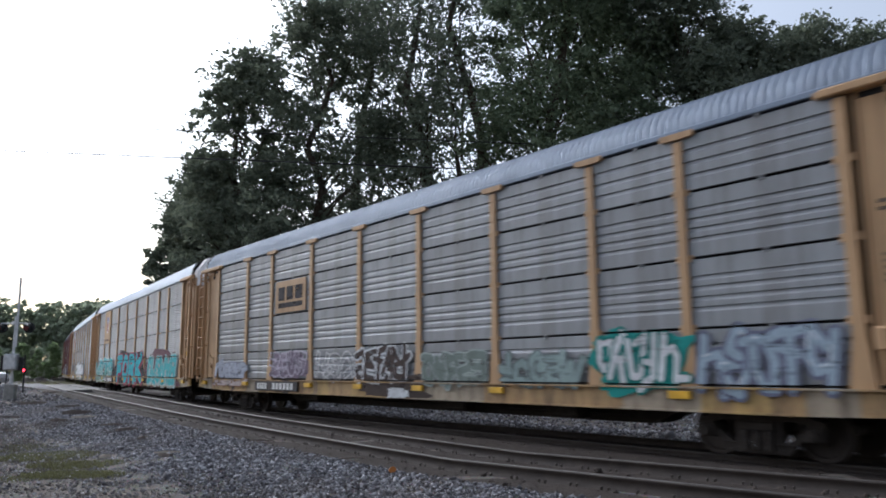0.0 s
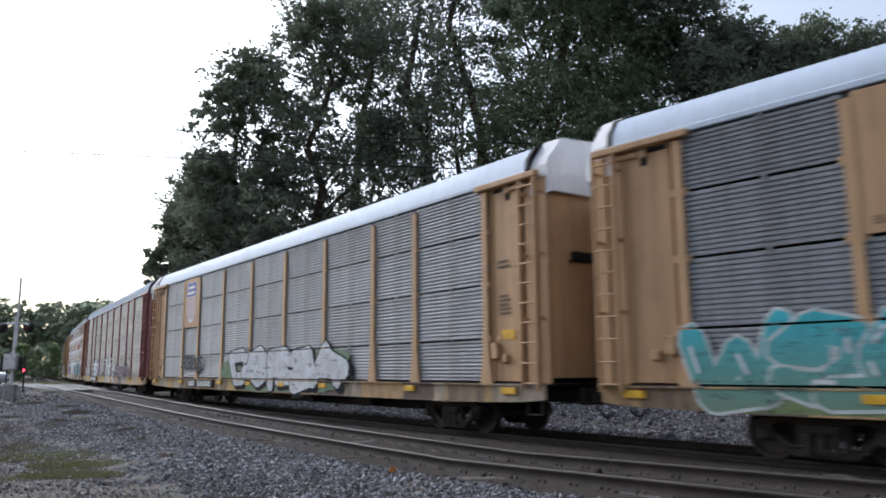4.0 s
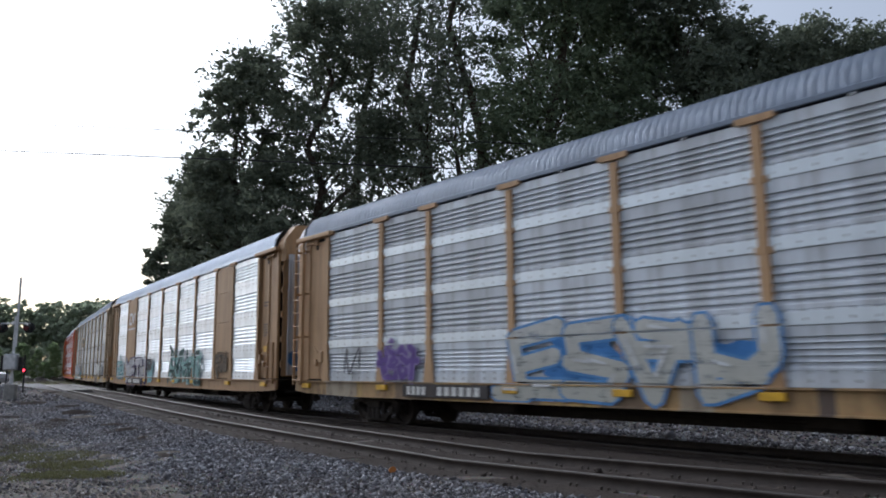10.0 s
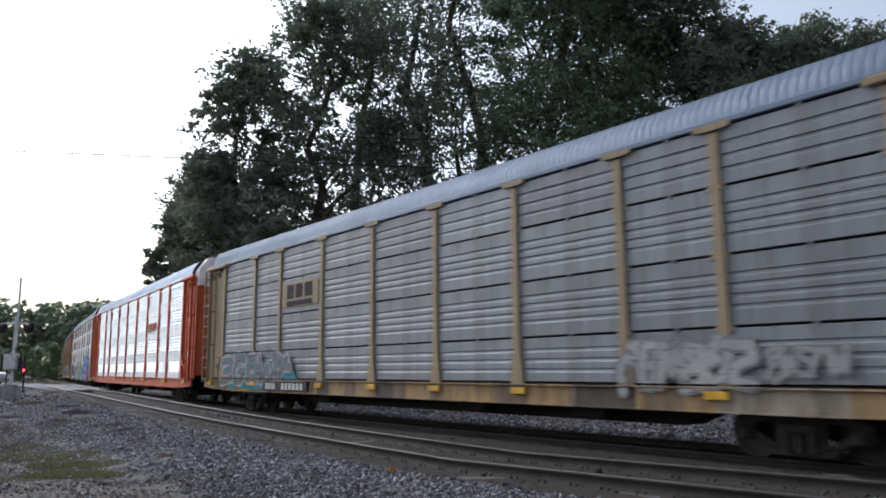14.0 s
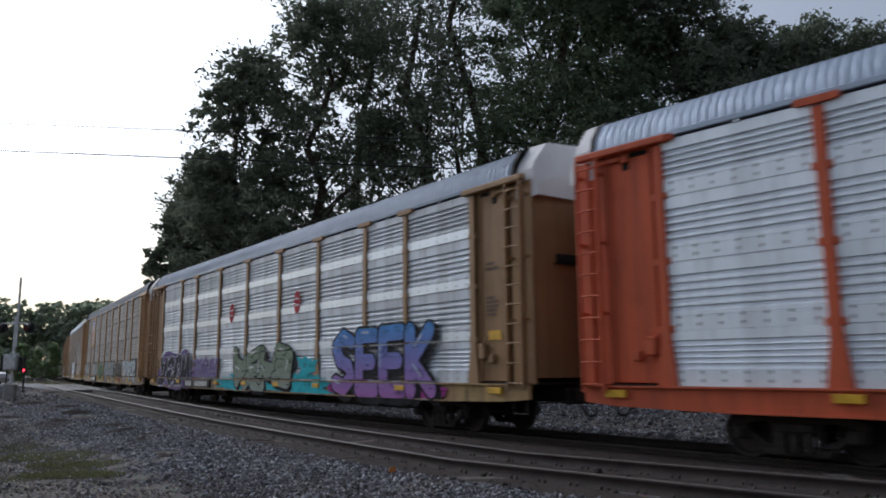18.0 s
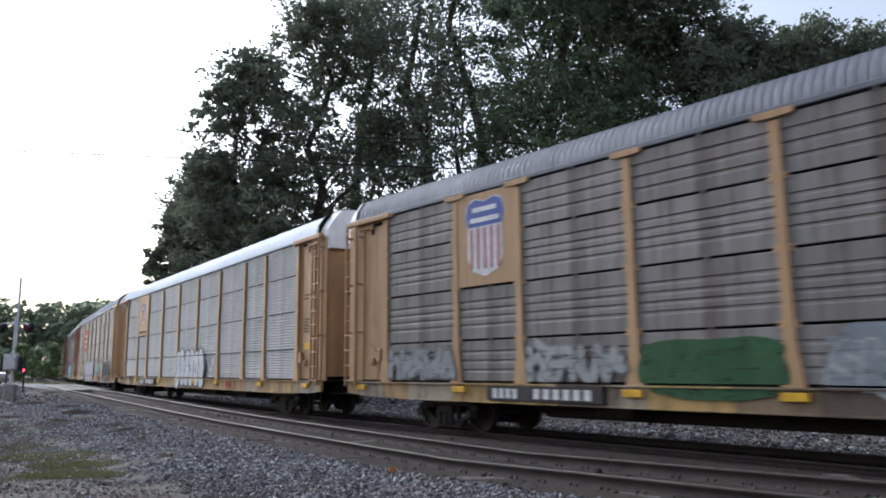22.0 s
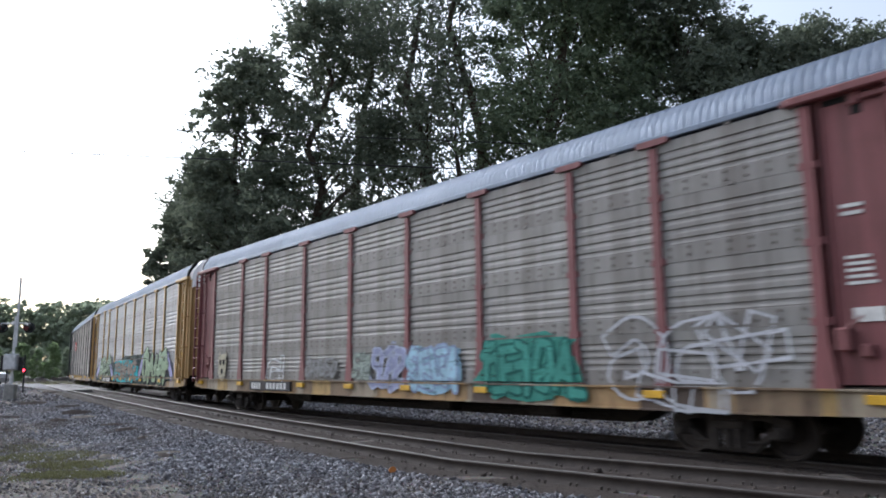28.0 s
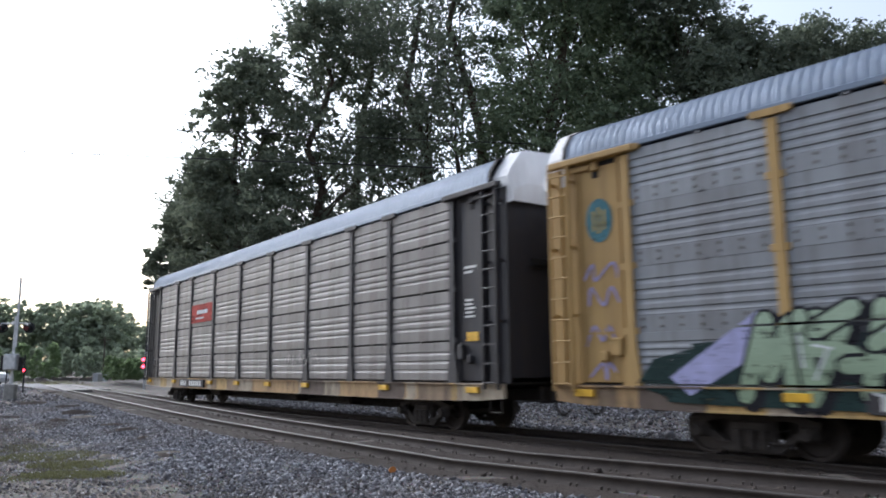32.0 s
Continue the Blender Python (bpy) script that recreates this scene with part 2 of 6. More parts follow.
def patched_sill():
    """Sill paint that has been stripped, patched and re-lettered along its length."""
    m, nt, b = material("patched_sill_paint", 0.7)
    tc = nt.nodes.new("ShaderNodeTexCoord")
    info = nt.nodes.new("ShaderNodeObjectInfo")
    mp = nt.nodes.new("ShaderNodeMapping")
    mp.inputs["Scale"].default_value = (0.75, 0.0, 0.0)
    nt.links.new(tc.outputs["Object"], mp.inputs[0])
    add = nt.nodes.new("ShaderNodeVectorMath")
    add.operation = "ADD"
    mul = nt.nodes.new("ShaderNodeVectorMath")
    mul.operation = "SCALE"
    mul.inputs[0].default_value = (40, 17, 9)
    nt.links.new(info.outputs["Random"], mul.inputs["Scale"])
    nt.links.new(mp.outputs[0], add.inputs[0])
    nt.links.new(mul.outputs[0], add.inputs[1])
    vor = nt.nodes.new("ShaderNodeTexVoronoi")
    vor.inputs["Scale"].default_value = 1.0
    nt.links.new(add.outputs[0], vor.inputs["Vector"])
    sep = nt.nodes.new("ShaderNodeSeparateColor")
    nt.links.new(vor.outputs["Color"], sep.inputs[0])
    c = ramp(nt, sep.outputs[0], [(0.0, (0.40, 0.26, 0.12)), (0.34, (0.24, 0.17, 0.105)), (0.48, (0.36, 0.30, 0.22)), (0.66, (0.12, 0.09, 0.072)), (0.74, (0.43, 0.29, 0.11))])
    for n in nt.nodes:
        if n.type == "VALTORGB":
            n.color_ramp.interpolation = "CONSTANT"
    st, fine = noise_node(nt, 1.0, 5, 0.65, (3.0, 3.0, 1.2)), noise_node(nt, 30, 4, 0.6)
    c = mix(nt, ramp(nt, st.outputs[0], [(0.42, (0, 0, 0)), (0.7, (0.75,) * 3)]), c, (0.07, 0.045, 0.032))
    c = mix(nt, 0.2, c, fine.outputs[1], "OVERLAY")
    nt.links.new(c, b.inputs["Base Color"])
    return m


paint["patched"] = patched_sill()
roofing = {
    "zinc": weathered("zinc_roof_sheet", (0.175, 0.215, 0.285), (0.11, 0.125, 0.15), 0.5, 0.3, 0.35),
    "white": weathered("white_roof_paint", (0.52, 0.59, 0.69), (0.34, 0.37, 0.42), 0.6, 0, 0.3),
    "bright": weathered("bright_zinc_roof_sheet", (0.40, 0.47, 0.58), (0.25, 0.28, 0.32), 0.45, 0.35, 0.3),
    "dark": weathered("dark_roof_sheet", (0.16, 0.17, 0.20), (0.09, 0.09, 0.09), 0.55, 0.3, 0.4),
}
white_paint = weathered("end_white_paint", (0.74, 0.74, 0.75), (0.4, 0.37, 0.34), 0.6, 0, 0.25)
splice_steel = weathered("clean_splice_band", (0.70, 0.77, 0.83), (0.42, 0.45, 0.47), 0.4, 0.35, 0.35)
rivet_rust = plain("rusted_fixings", (0.085, 0.065, 0.052), 0.85, 0, 0.4)
rivet_zinc = plain("dull_zinc_fixings", (0.26, 0.27, 0.28), 0.6, 0.2, 0.3)
# near-black colour stands for the shade inside the wagons and in their openings
inside_shade = plain("interior_shade", (0.012, 0.011, 0.011), 0.9)
under_steel = plain("grimy_underframe_steel", (0.03, 0.024, 0.02), 0.8, 0.0, 0.4)
frame_steel = plain("dusty_cast_side_frame", (0.038, 0.031, 0.027), 0.85, 0.0, 0.4)
sill_black = weathered("black_number_ground", (0.03, 0.03, 0.036), (0.09, 0.065, 0.05), 0.7)
wheel_steel = plain("wheel_steel", (0.045, 0.035, 0.03), 0.65, 0.3, 0.3)
rail_side = plain("rusty_rail_web", (0.042, 0.033, 0.028), 0.85, 0.0, 0.3, 3.0)
rail_top = plain("worn_rail_head", (0.050, 0.043, 0.039), 0.52, 0.3, 0.2, 3.0)
tie_wood = weathered("creosoted_tie_wood", (0.062, 0.048, 0.039), (0.034, 0.026, 0.021), 0.9)
reflector = plain("yellow_reflector_tape", (0.62, 0.36, 0.02), 0.5, 0, 0.2)
stencil = plain("white_stencil_paint", (0.62, 0.62, 0.6), 0.7)
stencil_dark = plain("dark_stencil_paint", (0.13, 0.095, 0.07), 0.8)
# ------------------------------------------------------------------ ground
EDGE_S = np.arange(-200.0, 60.0, 0.5)
NEAR_C = np.array([on_track(s, spacing(s))[:2] for s in EDGE_S])


def side_of(x, y):
    """Metres from the empty track's centre line towards the camera (negative beyond it), and s."""
    p = np.stack([np.ravel(x), np.ravel(y)], 1)
    out, ss = np.empty(len(p)), np.empty(len(p))
    for i in range(0, len(p), 4000):
        d = p[i:i + 4000, None, :] - NEAR_C[None]
        j = (d ** 2).sum(2).argmin(1)
        a = np.interp(EDGE_S[j], S_GRID, A_GRID)
        v = d[np.arange(len(j)), j]
        out[i:i + 4000] = v[:, 0] * np.sin(a) - v[:, 1] * np.cos(a)
        ss[i:i + 4000] = EDGE_S[j]
    return out.reshape(np.shape(x)), ss.reshape(np.shape(x))


def ground_z(x, y):
    lat, s = side_of(x, y)
    z = np.interp(lat, (-400, -60, -14, -9.5, -7.5, -6.0, -4.2, -2.6, -1.6, 1.55, 2.0, 4.4, 7.5, 14, 60, 400),
                  (1.5, 0.6, -0.3, -0.5, -0.34, -0.27, -0.27, -0.2, -0.12, -0.12, -0.16, -0.40, -0.42, -0.36, -0.2, -0.2))
    # the bank that carries the road and the crossing's mast
    bank = -0.14 * np.exp(-(((x + 24.5) / 5.0) ** 2 + ((y - 48) / 7.0) ** 2)) + 0.0 * np.exp(-(((x + 31) / 7.0) ** 2 + ((y - 55) / 7.0) ** 2))
    up = rise(s)
    low = np.interp(s, (-14, -4), (1.0, 0.0)) * np.interp(lat, (-5.6, -2.2), (0.0, 1.0)) + np.interp(s, (-14, -4), (0.0, 1.0)) * np.interp(lat, (-2.6, -1.4, 2.5, 6.5), (0.0, 1.0, 1.0, 0.0))
    return z + up * low + bank * (lat > 1.7)


def grid_mesh(name, xs, ys, rough):
    gx, gy = np.meshgrid(xs, ys)
    gz = ground_z(gx, gy)
    gz = gz + rough * np.array([noise.noise((a * 0.9, b * 0.9, 0.3)) + 0.5 * noise.noise((a * 3, b * 3, 2.3)) for a, b in zip(gx.ravel(), gy.ravel())]).reshape(gx.shape)
    n, m = gx.shape
    idx = np.arange(n * m).reshape(n, m)
    f = np.stack([idx[:-1, :-1], idx[:-1, 1:], idx[1:, 1:], idx[1:, :-1]], -1).reshape(-1, 4)
    return raw_mesh(name, np.stack([gx, gy, gz], -1).reshape(-1, 3), f, True)


def ground_material():
    m, nt, b = material("trackside_gravel_and_earth", 0.95, 0, 0.15)
    big, mid, fine = noise_node(nt, 0.22, 5, 0.6), noise_node(nt, 1.6, 5, 0.65), noise_node(nt, 26, 4, 0.75)
    vor = nt.nodes.new("ShaderNodeTexVoronoi")
    vor.inputs["Scale"].default_value = 22
    tc = nt.nodes.new("ShaderNodeTexCoord")
    nt.links.new(tc.outputs["Object"], vor.inputs["Vector"])
    c = ramp(nt, fine.outputs[0], [(0.3, (0.070, 0.062, 0.057)), (0.7, (0.145, 0.131, 0.121))])
    c = mix(nt, 0.35, c, vor.outputs["Color"], "OVERLAY")
    c = mix(nt, ramp(nt, big.outputs[0], [(0.5, (0, 0, 0)), (0.62, (0.75,) * 3)]), c, (0.150, 0.128, 0.108))
    c = mix(nt, ramp(nt, mid.outputs[0], [(0.55, (0, 0, 0)), (0.7, (0.5,) * 3)]), c, (0.055, 0.045, 0.035))
    nt.links.new(c, b.inputs["Base Color"])
    bump(nt, b, vor.outputs["Distance"], 0.6, 0.03)
    return m


gravel_mat = ground_material()
xs = np.unique(np.concatenate([np.linspace(-900, -60, 15), np.linspace(-60, 40, 126), np.linspace(40, 900, 15)]))
ys = np.unique(np.concatenate([np.linspace(-600, -20, 10), np.linspace(-20, 75, 120), np.linspace(75, 1500, 24)]))
ground = tagged(part("ground", grid_mesh("ground", xs, ys, 0.03), gravel_mat), "grey gravel and bare earth beside the railway tracks", "ground", kind="structure")


def scatter_stones(name, count, s_lo, s_hi, lat_lo, lat_hi, size, seed, keep=None, lift=0.0):
    """Crushed stones, each a squashed irregular octahedron, laid on the ground."""
    r = np.random.default_rng(seed)
    s, lat = r.uniform(s_lo, s_hi, count), r.uniform(lat_lo, lat_hi, count)
    if keep is not None:
        k = keep(s, lat, r)
        s, lat = s[k], lat[k]
    n = len(s)
    x, y, _ = on_track(s, lat + spacing(s))
    z = ground_z(x, y) + lift
    base = np.array([(1, 0, 0), (-1, 0, 0), (0, 1, 0), (0, -1, 0), (0, 0, 1), (0, 0, -1)], float)
    tri = np.array([(0, 2, 4), (2, 1, 4), (1, 3, 4), (3, 0, 4), (2, 0, 5), (1, 2, 5), (3, 1, 5), (0, 3, 5)])
    d = size * r.lognormal(0, 0.33, n)
    v = base[None] * (0.5 * d[:, None, None]) * r.uniform(0.55, 1.25, (n, 6, 1)) + r.normal(0, 0.09, (n, 6, 3)) * d[:, None, None]
    q = r.normal(size=(n, 4))
    q /= np.linalg.norm(q, axis=1, keepdims=True)
    w, a, b, c = q.T
    R = np.stack([1 - 2 * (b * b + c * c), 2 * (a * b - c * w), 2 * (a * c + b * w), 2 * (a * b + c * w), 1 - 2 * (a * a + c * c), 2 * (b * c - a * w),
                  2 * (a * c - b * w), 2 * (b * c + a * w), 1 - 2 * (a * a + b * b)], 1).reshape(n, 3, 3)
    v = np.einsum("nij,nkj->nki", R, v)
    v[..., 2] *= 0.8
    v += np.stack([x, y, z + 0.22 * d], 1)[:, None]
    f = tri[None] + 6 * np.arange(n)[:, None, None]
    return raw_mesh(name, v.reshape(-1, 3), f.reshape(-1, 3))


def track_bed():
    """Dark, rust-stained fines on which both tracks lie."""
    s, lat = np.arange(-37.0, 34.0, 0.5), np.arange(-6.4, 1.71, 0.27)
    gs, gl = np.meshgrid(s, lat)
    x, y, _ = on_track(gs, gl + spacing(gs))
    z = ground_z(x, y) + np.where((gl < -6.2) | (gl > 1.5), -0.03, 0.014)
    idx = np.arange(gs.size).reshape(gs.shape)
    f = np.stack([idx[:-1, :-1], idx[:-1, 1:], idx[1:, 1:], idx[1:, :-1]], -1).reshape(-1, 4)
    m, nt, b = material("rust_stained_track_bed", 0.95, 0, 0.15)
    big, fine = noise_node(nt, 0.9, 5, 0.65), noise_node(nt, 28, 4, 0.75)
    c = ramp(nt, fine.outputs[0], [(0.3, (0.022, 0.018, 0.016)), (0.7, (0.062, 0.050, 0.043))])
    c = mix(nt, ramp(nt, big.outputs[0], [(0.45, (0, 0, 0)), (0.7, (0.6,) * 3)]), c, (0.036, 0.026, 0.020))
    nt.links.new(c, b.inputs["Base Color"])
    bump(nt, b, fine.outputs[0], 0.6, 0.03)
    return part("track_bed", raw_mesh("track_bed", np.stack([x, y, z], -1).reshape(-1, 3), f, True), m)


tagged(track_bed(), "dark rust-stained bed of fines under the tracks", "track bed", kind="structure")
ballast_mat = stone_material("crushed_granite_ballast", [(0.0, (0.046, 0.045, 0.049)), (0.35, (0.112, 0.110, 0.120)), (0.7, (0.198, 0.195, 0.212)), (1.0, (0.44, 0.44, 0.46))])
brown_ballast = stone_material("rusty_track_ballast", [(0.0, (0.024, 0.019, 0.016)), (0.5, (0.042, 0.033, 0.028)), (1.0, (0.072, 0.060, 0.052))])

grit_mat = stone_material("brown_grit", [(0.0, (0.058, 0.051, 0.046)), (0.5, (0.125, 0.113, 0.102)), (0.85, (0.20, 0.185, 0.172)), (1.0, (0.32, 0.31, 0.30))])


def fade(s, lat, r):
    # thins out over the bare earth away from the track
    edge = 3.5 + 0.35 * np.sin(s * 0.5) + 0.3 * np.sin(s * 1.3 + 1) + 0.06 * np.maximum(0, -s - 14)
    return r.uniform(0, 1, len(s)) < np.clip((edge + 1.6 - lat) / 1.8, 0.10, 1)


tagged(part("ballast", scatter_stones("ballast", 165000, -27, 4, 1.45, 9.0, 0.044, 3, fade), ballast_mat), "grey crushed granite ballast sloping down from the track", "ballast", kind="stuff")
tagged(part("earth_grit", scatter_stones("earth_grit", 38000, -22, 4, 3.4, 9.5, 0.03, 9), grit_mat), "fine brown grit and pebbles on bare earth", "gravel", kind="stuff")
tagged(part("ballast_far", scatter_stones("ballast_far", 9000, -75, -26, 1.6, 9.0, 0.085, 4), ballast_mat), "grey crushed granite ballast beside the track", "ballast", kind="stuff")
tagged(part("ballast_between_tracks", scatter_stones("ballast_between_tracks", 26000, -40, 16, -6.2, 1.75, 0.045, 5, None, -0.006), brown_ballast), "rust-stained ballast between and under the rails", "ballast", kind="stuff")
tagged(part("ballast_beyond", scatter_stones("ballast_beyond", 36000, -40, 20, -19.0, -5.6, 0.085, 6), ballast_mat), "grey ballast shoulder beyond the train's track", "ballast", kind="stuff")

# ------------------------------------------------------------------ tracks
RAIL_PROFILE = ((-0.075, 0.0), (0.075, 0.0), (0.075, 0.012), (0.012, 0.03), (0.009, 0.135), (0.036, 0.148), (0.036, 0.176), (0.028, 0.183), (-0.028, 0.183), (-0.036, 0.176), (-0.036, 0.148), (-0.009, 0.135), (-0.012, 0.03), (-0.075, 0.012))


def rail_run(name, track, lat, head, lift, label):
    s = np.concatenate([np.arange(-330, -60, 2.5), np.arange(-60, 40, 0.8), np.arange(40, 200, 4.0)])
    off = lat + (spacing(s) if track == "near" else 0)
    x, y, a = on_track(s, off)
    z = head + (rise(s) if lift else 0) - 0.183
    n = len(RAIL_PROFILE)
    v = np.stack([np.stack([x + u * np.sin(a), y - u * np.cos(a), z + w + 0 * x], 1) for u, w in RAIL_PROFILE], 1)
    idx = np.arange(len(s) * n).reshape(len(s), n)
    j = np.roll(np.arange(n), -1)
    f = np.stack([idx[:-1][:, np.arange(n)], idx[:-1][:, j], idx[1:][:, j], idx[1:]], -1).reshape(-1, 4)
    me = raw_mesh(name, v.reshape(-1, 3), f)
    me.materials.append(rail_side)
    me.materials.append(rail_top)
    top = np.tile(np.isin(np.arange(n), (6, 7, 8)), len(s) - 1)
    me.polygons.foreach_set("material_index", top.astype(np.int32))
    ob = new(name, me)
    return ob


def tie_mesh():
    b = Build().box((0, 0, -0.09), (0.23, 2.6, 0.18), 0.012)
    me = b.mesh("tie")
    me.materials.append(tie_wood)
    return me


def plate_mesh():
    b = Build().box((0, 0, 0.012), (0.2, 0.36, 0.024), 0.004)
    for sx in (-0.055, 0.055):
        for sy in (-0.105, 0.105):
            b.box((sx, sy, 0.045), (0.02, 0.02, 0.05))
            b.box((sx, sy * 0.93, 0.07), (0.03, 0.042, 0.018), 0.005)
    me = b.mesh("tie_plate")
    me.materials.append(rail_side)
    return me


def anchor_mesh():
    b = Build()
    b.box((0, 0.09, -0.012), (0.03, 0.03, 0.06), 0.006)
    b.box((0, 0, -0.03), (0.025, 0.2, 0.02), 0.004)
    b.box((0, -0.09, 0.0), (0.03, 0.02, 0.035), 0.004)
    me = b.mesh("rail_anchor")
    me.materials.append(rail_side)
    return me


TIE, PLATE, ANCHOR = tie_mesh(), plate_mesh(), anchor_mesh()


def build_track(name, label, which, head, lift, s_from, s_to, fine_from, fine_to, seed):
    track = tagged(new(name), label, "railway track", kind="structure")
    track.empty_display_size = 0.3
    for lat in (-0.7535, 0.7535):
        r = rail_run("rail", which, lat, head, lift, "")
        r.parent = track
    r = random.Random(seed)
    s = s_from
    while s < s_to:
        off = float(spacing(s)) if which == "near" else 0.0
        up = float(rise(s)) if lift else 0.0
        x, y, a = (float(q) for q in on_track(s, off + r.uniform(-0.05, 0.05)))
        z = head - 0.183 - 0.024 + up
        tie = part("tie", TIE, tie_wood, track)
        tie.matrix_basis = Matrix.Translation((x, y, z)) @ Matrix.Rotation(a + r.uniform(-0.02, 0.02), 4, "Z")
        if fine_from < s < fine_to:
            for lat in (-0.7535, 0.7535):
                px, py, pa = (float(q) for q in on_track(s, off + lat))
                part("tie_plate", PLATE, rail_side, track, at=Matrix.Translation((px, py, z)) @ Matrix.Rotation(pa, 4, "Z"))
                if r.random() < 0.75 and lat > 0:
                    px, py, pa = (float(q) for q in on_track(s + 0.15, off + lat))
                    part("rail_anchor", ANCHOR, rail_side, track, at=Matrix.Translation((px, py, z + 0.024)) @ Matrix.Rotation(pa, 4, "Z"))
        s += 0.52 + r.uniform(-0.03, 0.03)
    return track


# ------------------------------------------------------------------ level crossing
asphalt = plain("worn_asphalt", (0.115, 0.115, 0.122), 0.9, 0, 0.25, 1.2)

panel_tar = plain("tarred_crossing_panel", (0.085, 0.08, 0.078), 0.8, 0, 0.3, 2.0)


def build_road():
    """Asphalt that climbs beside the empty track to the crossing and bends away to the road, with a raised edge."""
    near = [(-19.8, 41.2), (-22.5, 45.2), (-28.0, 53.0), (-33.0, 60.2), (-46.0, 62.5), (-75.0, 66.0)]
    far = [tuple(float(q) for q in on_track(s, float(spacing(s)) + 0.86)[:2]) for s in (-35.0, -41.0, -52.0, -66.0)] + [(-50.0, 78.0), (-80.0, 84.0)]
    zf = [RAIL_N + float(rise(s)) - 0.012 for s in (-35.0, -41.0, -52.0, -66.0)] + [0.30, 0.30]
    zn = [0.18, 0.21, 0.24, 0.25, 0.24, 0.24]
    vs, m = [], len(near)
    for k in range(m):
        n, f = Vector((*near[k], zn[k])), Vector((*far[k], zf[k]))
        out = (n - f).normalized() * 0.12
        vs += [tuple(f - Vector((0, 0, 0.1))), tuple(f), tuple(f.lerp(n, 0.5) + Vector((0, 0, 0.015))), tuple(n), (n.x + out.x, n.y + out.y, n.z - 0.05), (n.x + out.x * 1.6, n.y + out.y * 1.6, n.z - 0.55)]
    fs = [(k * 6 + j, k * 6 + j + 1, k * 6 + j + 7, k * 6 + j + 6) for k in range(m - 1) for j in range(5)]
    b = Build()
    for k in range(3):
        p, q = Vector((*near[k], zn[k])), Vector((*near[k + 1], zn[k + 1]))
        d = q - p
        b.box((p + q) / 2 - Vector((0, 0, 0.13)), (d.length, 0.22, 0.26), 0.02, Matrix.Rotation(math.atan2(d.y, d.x), 3, "Z"))
    return raw_mesh("road", vs, fs), b


road_sheet, road_edge = build_road()
road = tagged(part("road", road_sheet, asphalt), "worn grey asphalt road climbing to the level crossing", "road", kind="structure")
part("road_edge", road_edge, tie_wood, road)


def crossing_panels():
    """Worn panels between and beside the rails at the crossing."""
    s = -56.0
    while s < -38.0:
        for lat, w in ((0.0, 1.32), (-1.25, 0.7)):
            x, y, a = (float(q) for q in on_track(s + 1.2, float(spacing(s)) + lat))
            me = cached_panel(w)
            part("crossing_panel", me, panel_tar, road, at=Matrix.Translation((x, y, RAIL_N + float(rise(s + 1.2)) - 0.10)) @ Matrix.Rotation(a, 4, "Z"))
        s += 2.42


PANELS = {}


def cached_panel(w):
    if w not in PANELS:
        PANELS[w] = Build().box((0, 0, 0), (2.4, w, 0.16), 0.015).mesh("crossing_panel")
    return PANELS[w]


crossing_panels()
# ------------------------------------------------------------------ trees
def leaf_material(name, dark, light):
    m, nt, b = material(name, 0.65, 0, 0.25)
    g = nt.nodes.new("ShaderNodeNewGeometry")
    n = noise_node(nt, 0.35, 3, 0.6)
    c = ramp(nt, g.outputs["Random Per Island"], [(0.0, dark), (1.0, light)])
    c = mix(nt, ramp(nt, n.outputs[0], [(0.4, (0, 0, 0)), (0.7, (0.5,) * 3)]), c, tone(dark, 0.8))
    nt.links.new(c, b.inputs["Base Color"])
    tr = nt.nodes.new("ShaderNodeBsdfTranslucent")
    nt.links.new(c, tr.inputs["Color"])
    mx = nt.nodes.new("ShaderNodeMixShader")
    mx.inputs[0].default_value = 0.45
    nt.links.new(b.outputs[0], mx.inputs[1])
    nt.links.new(tr.outputs[0], mx.inputs[2])
    nt.links.new(mx.outputs[0], nt.nodes["Material Output"].inputs[0])
    return m


# leaf tones are lifted to stand in for haze, leaf_far's most of all
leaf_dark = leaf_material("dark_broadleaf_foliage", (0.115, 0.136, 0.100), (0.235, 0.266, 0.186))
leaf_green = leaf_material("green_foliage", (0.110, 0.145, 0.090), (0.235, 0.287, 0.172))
leaf_far = leaf_material("haze_tinted_foliage", (0.39, 0.44, 0.32), (0.49, 0.545, 0.40))
bark = plain("grey_brown_bark", (0.07, 0.055, 0.042), 0.95, 0, 0.4, 4.0)


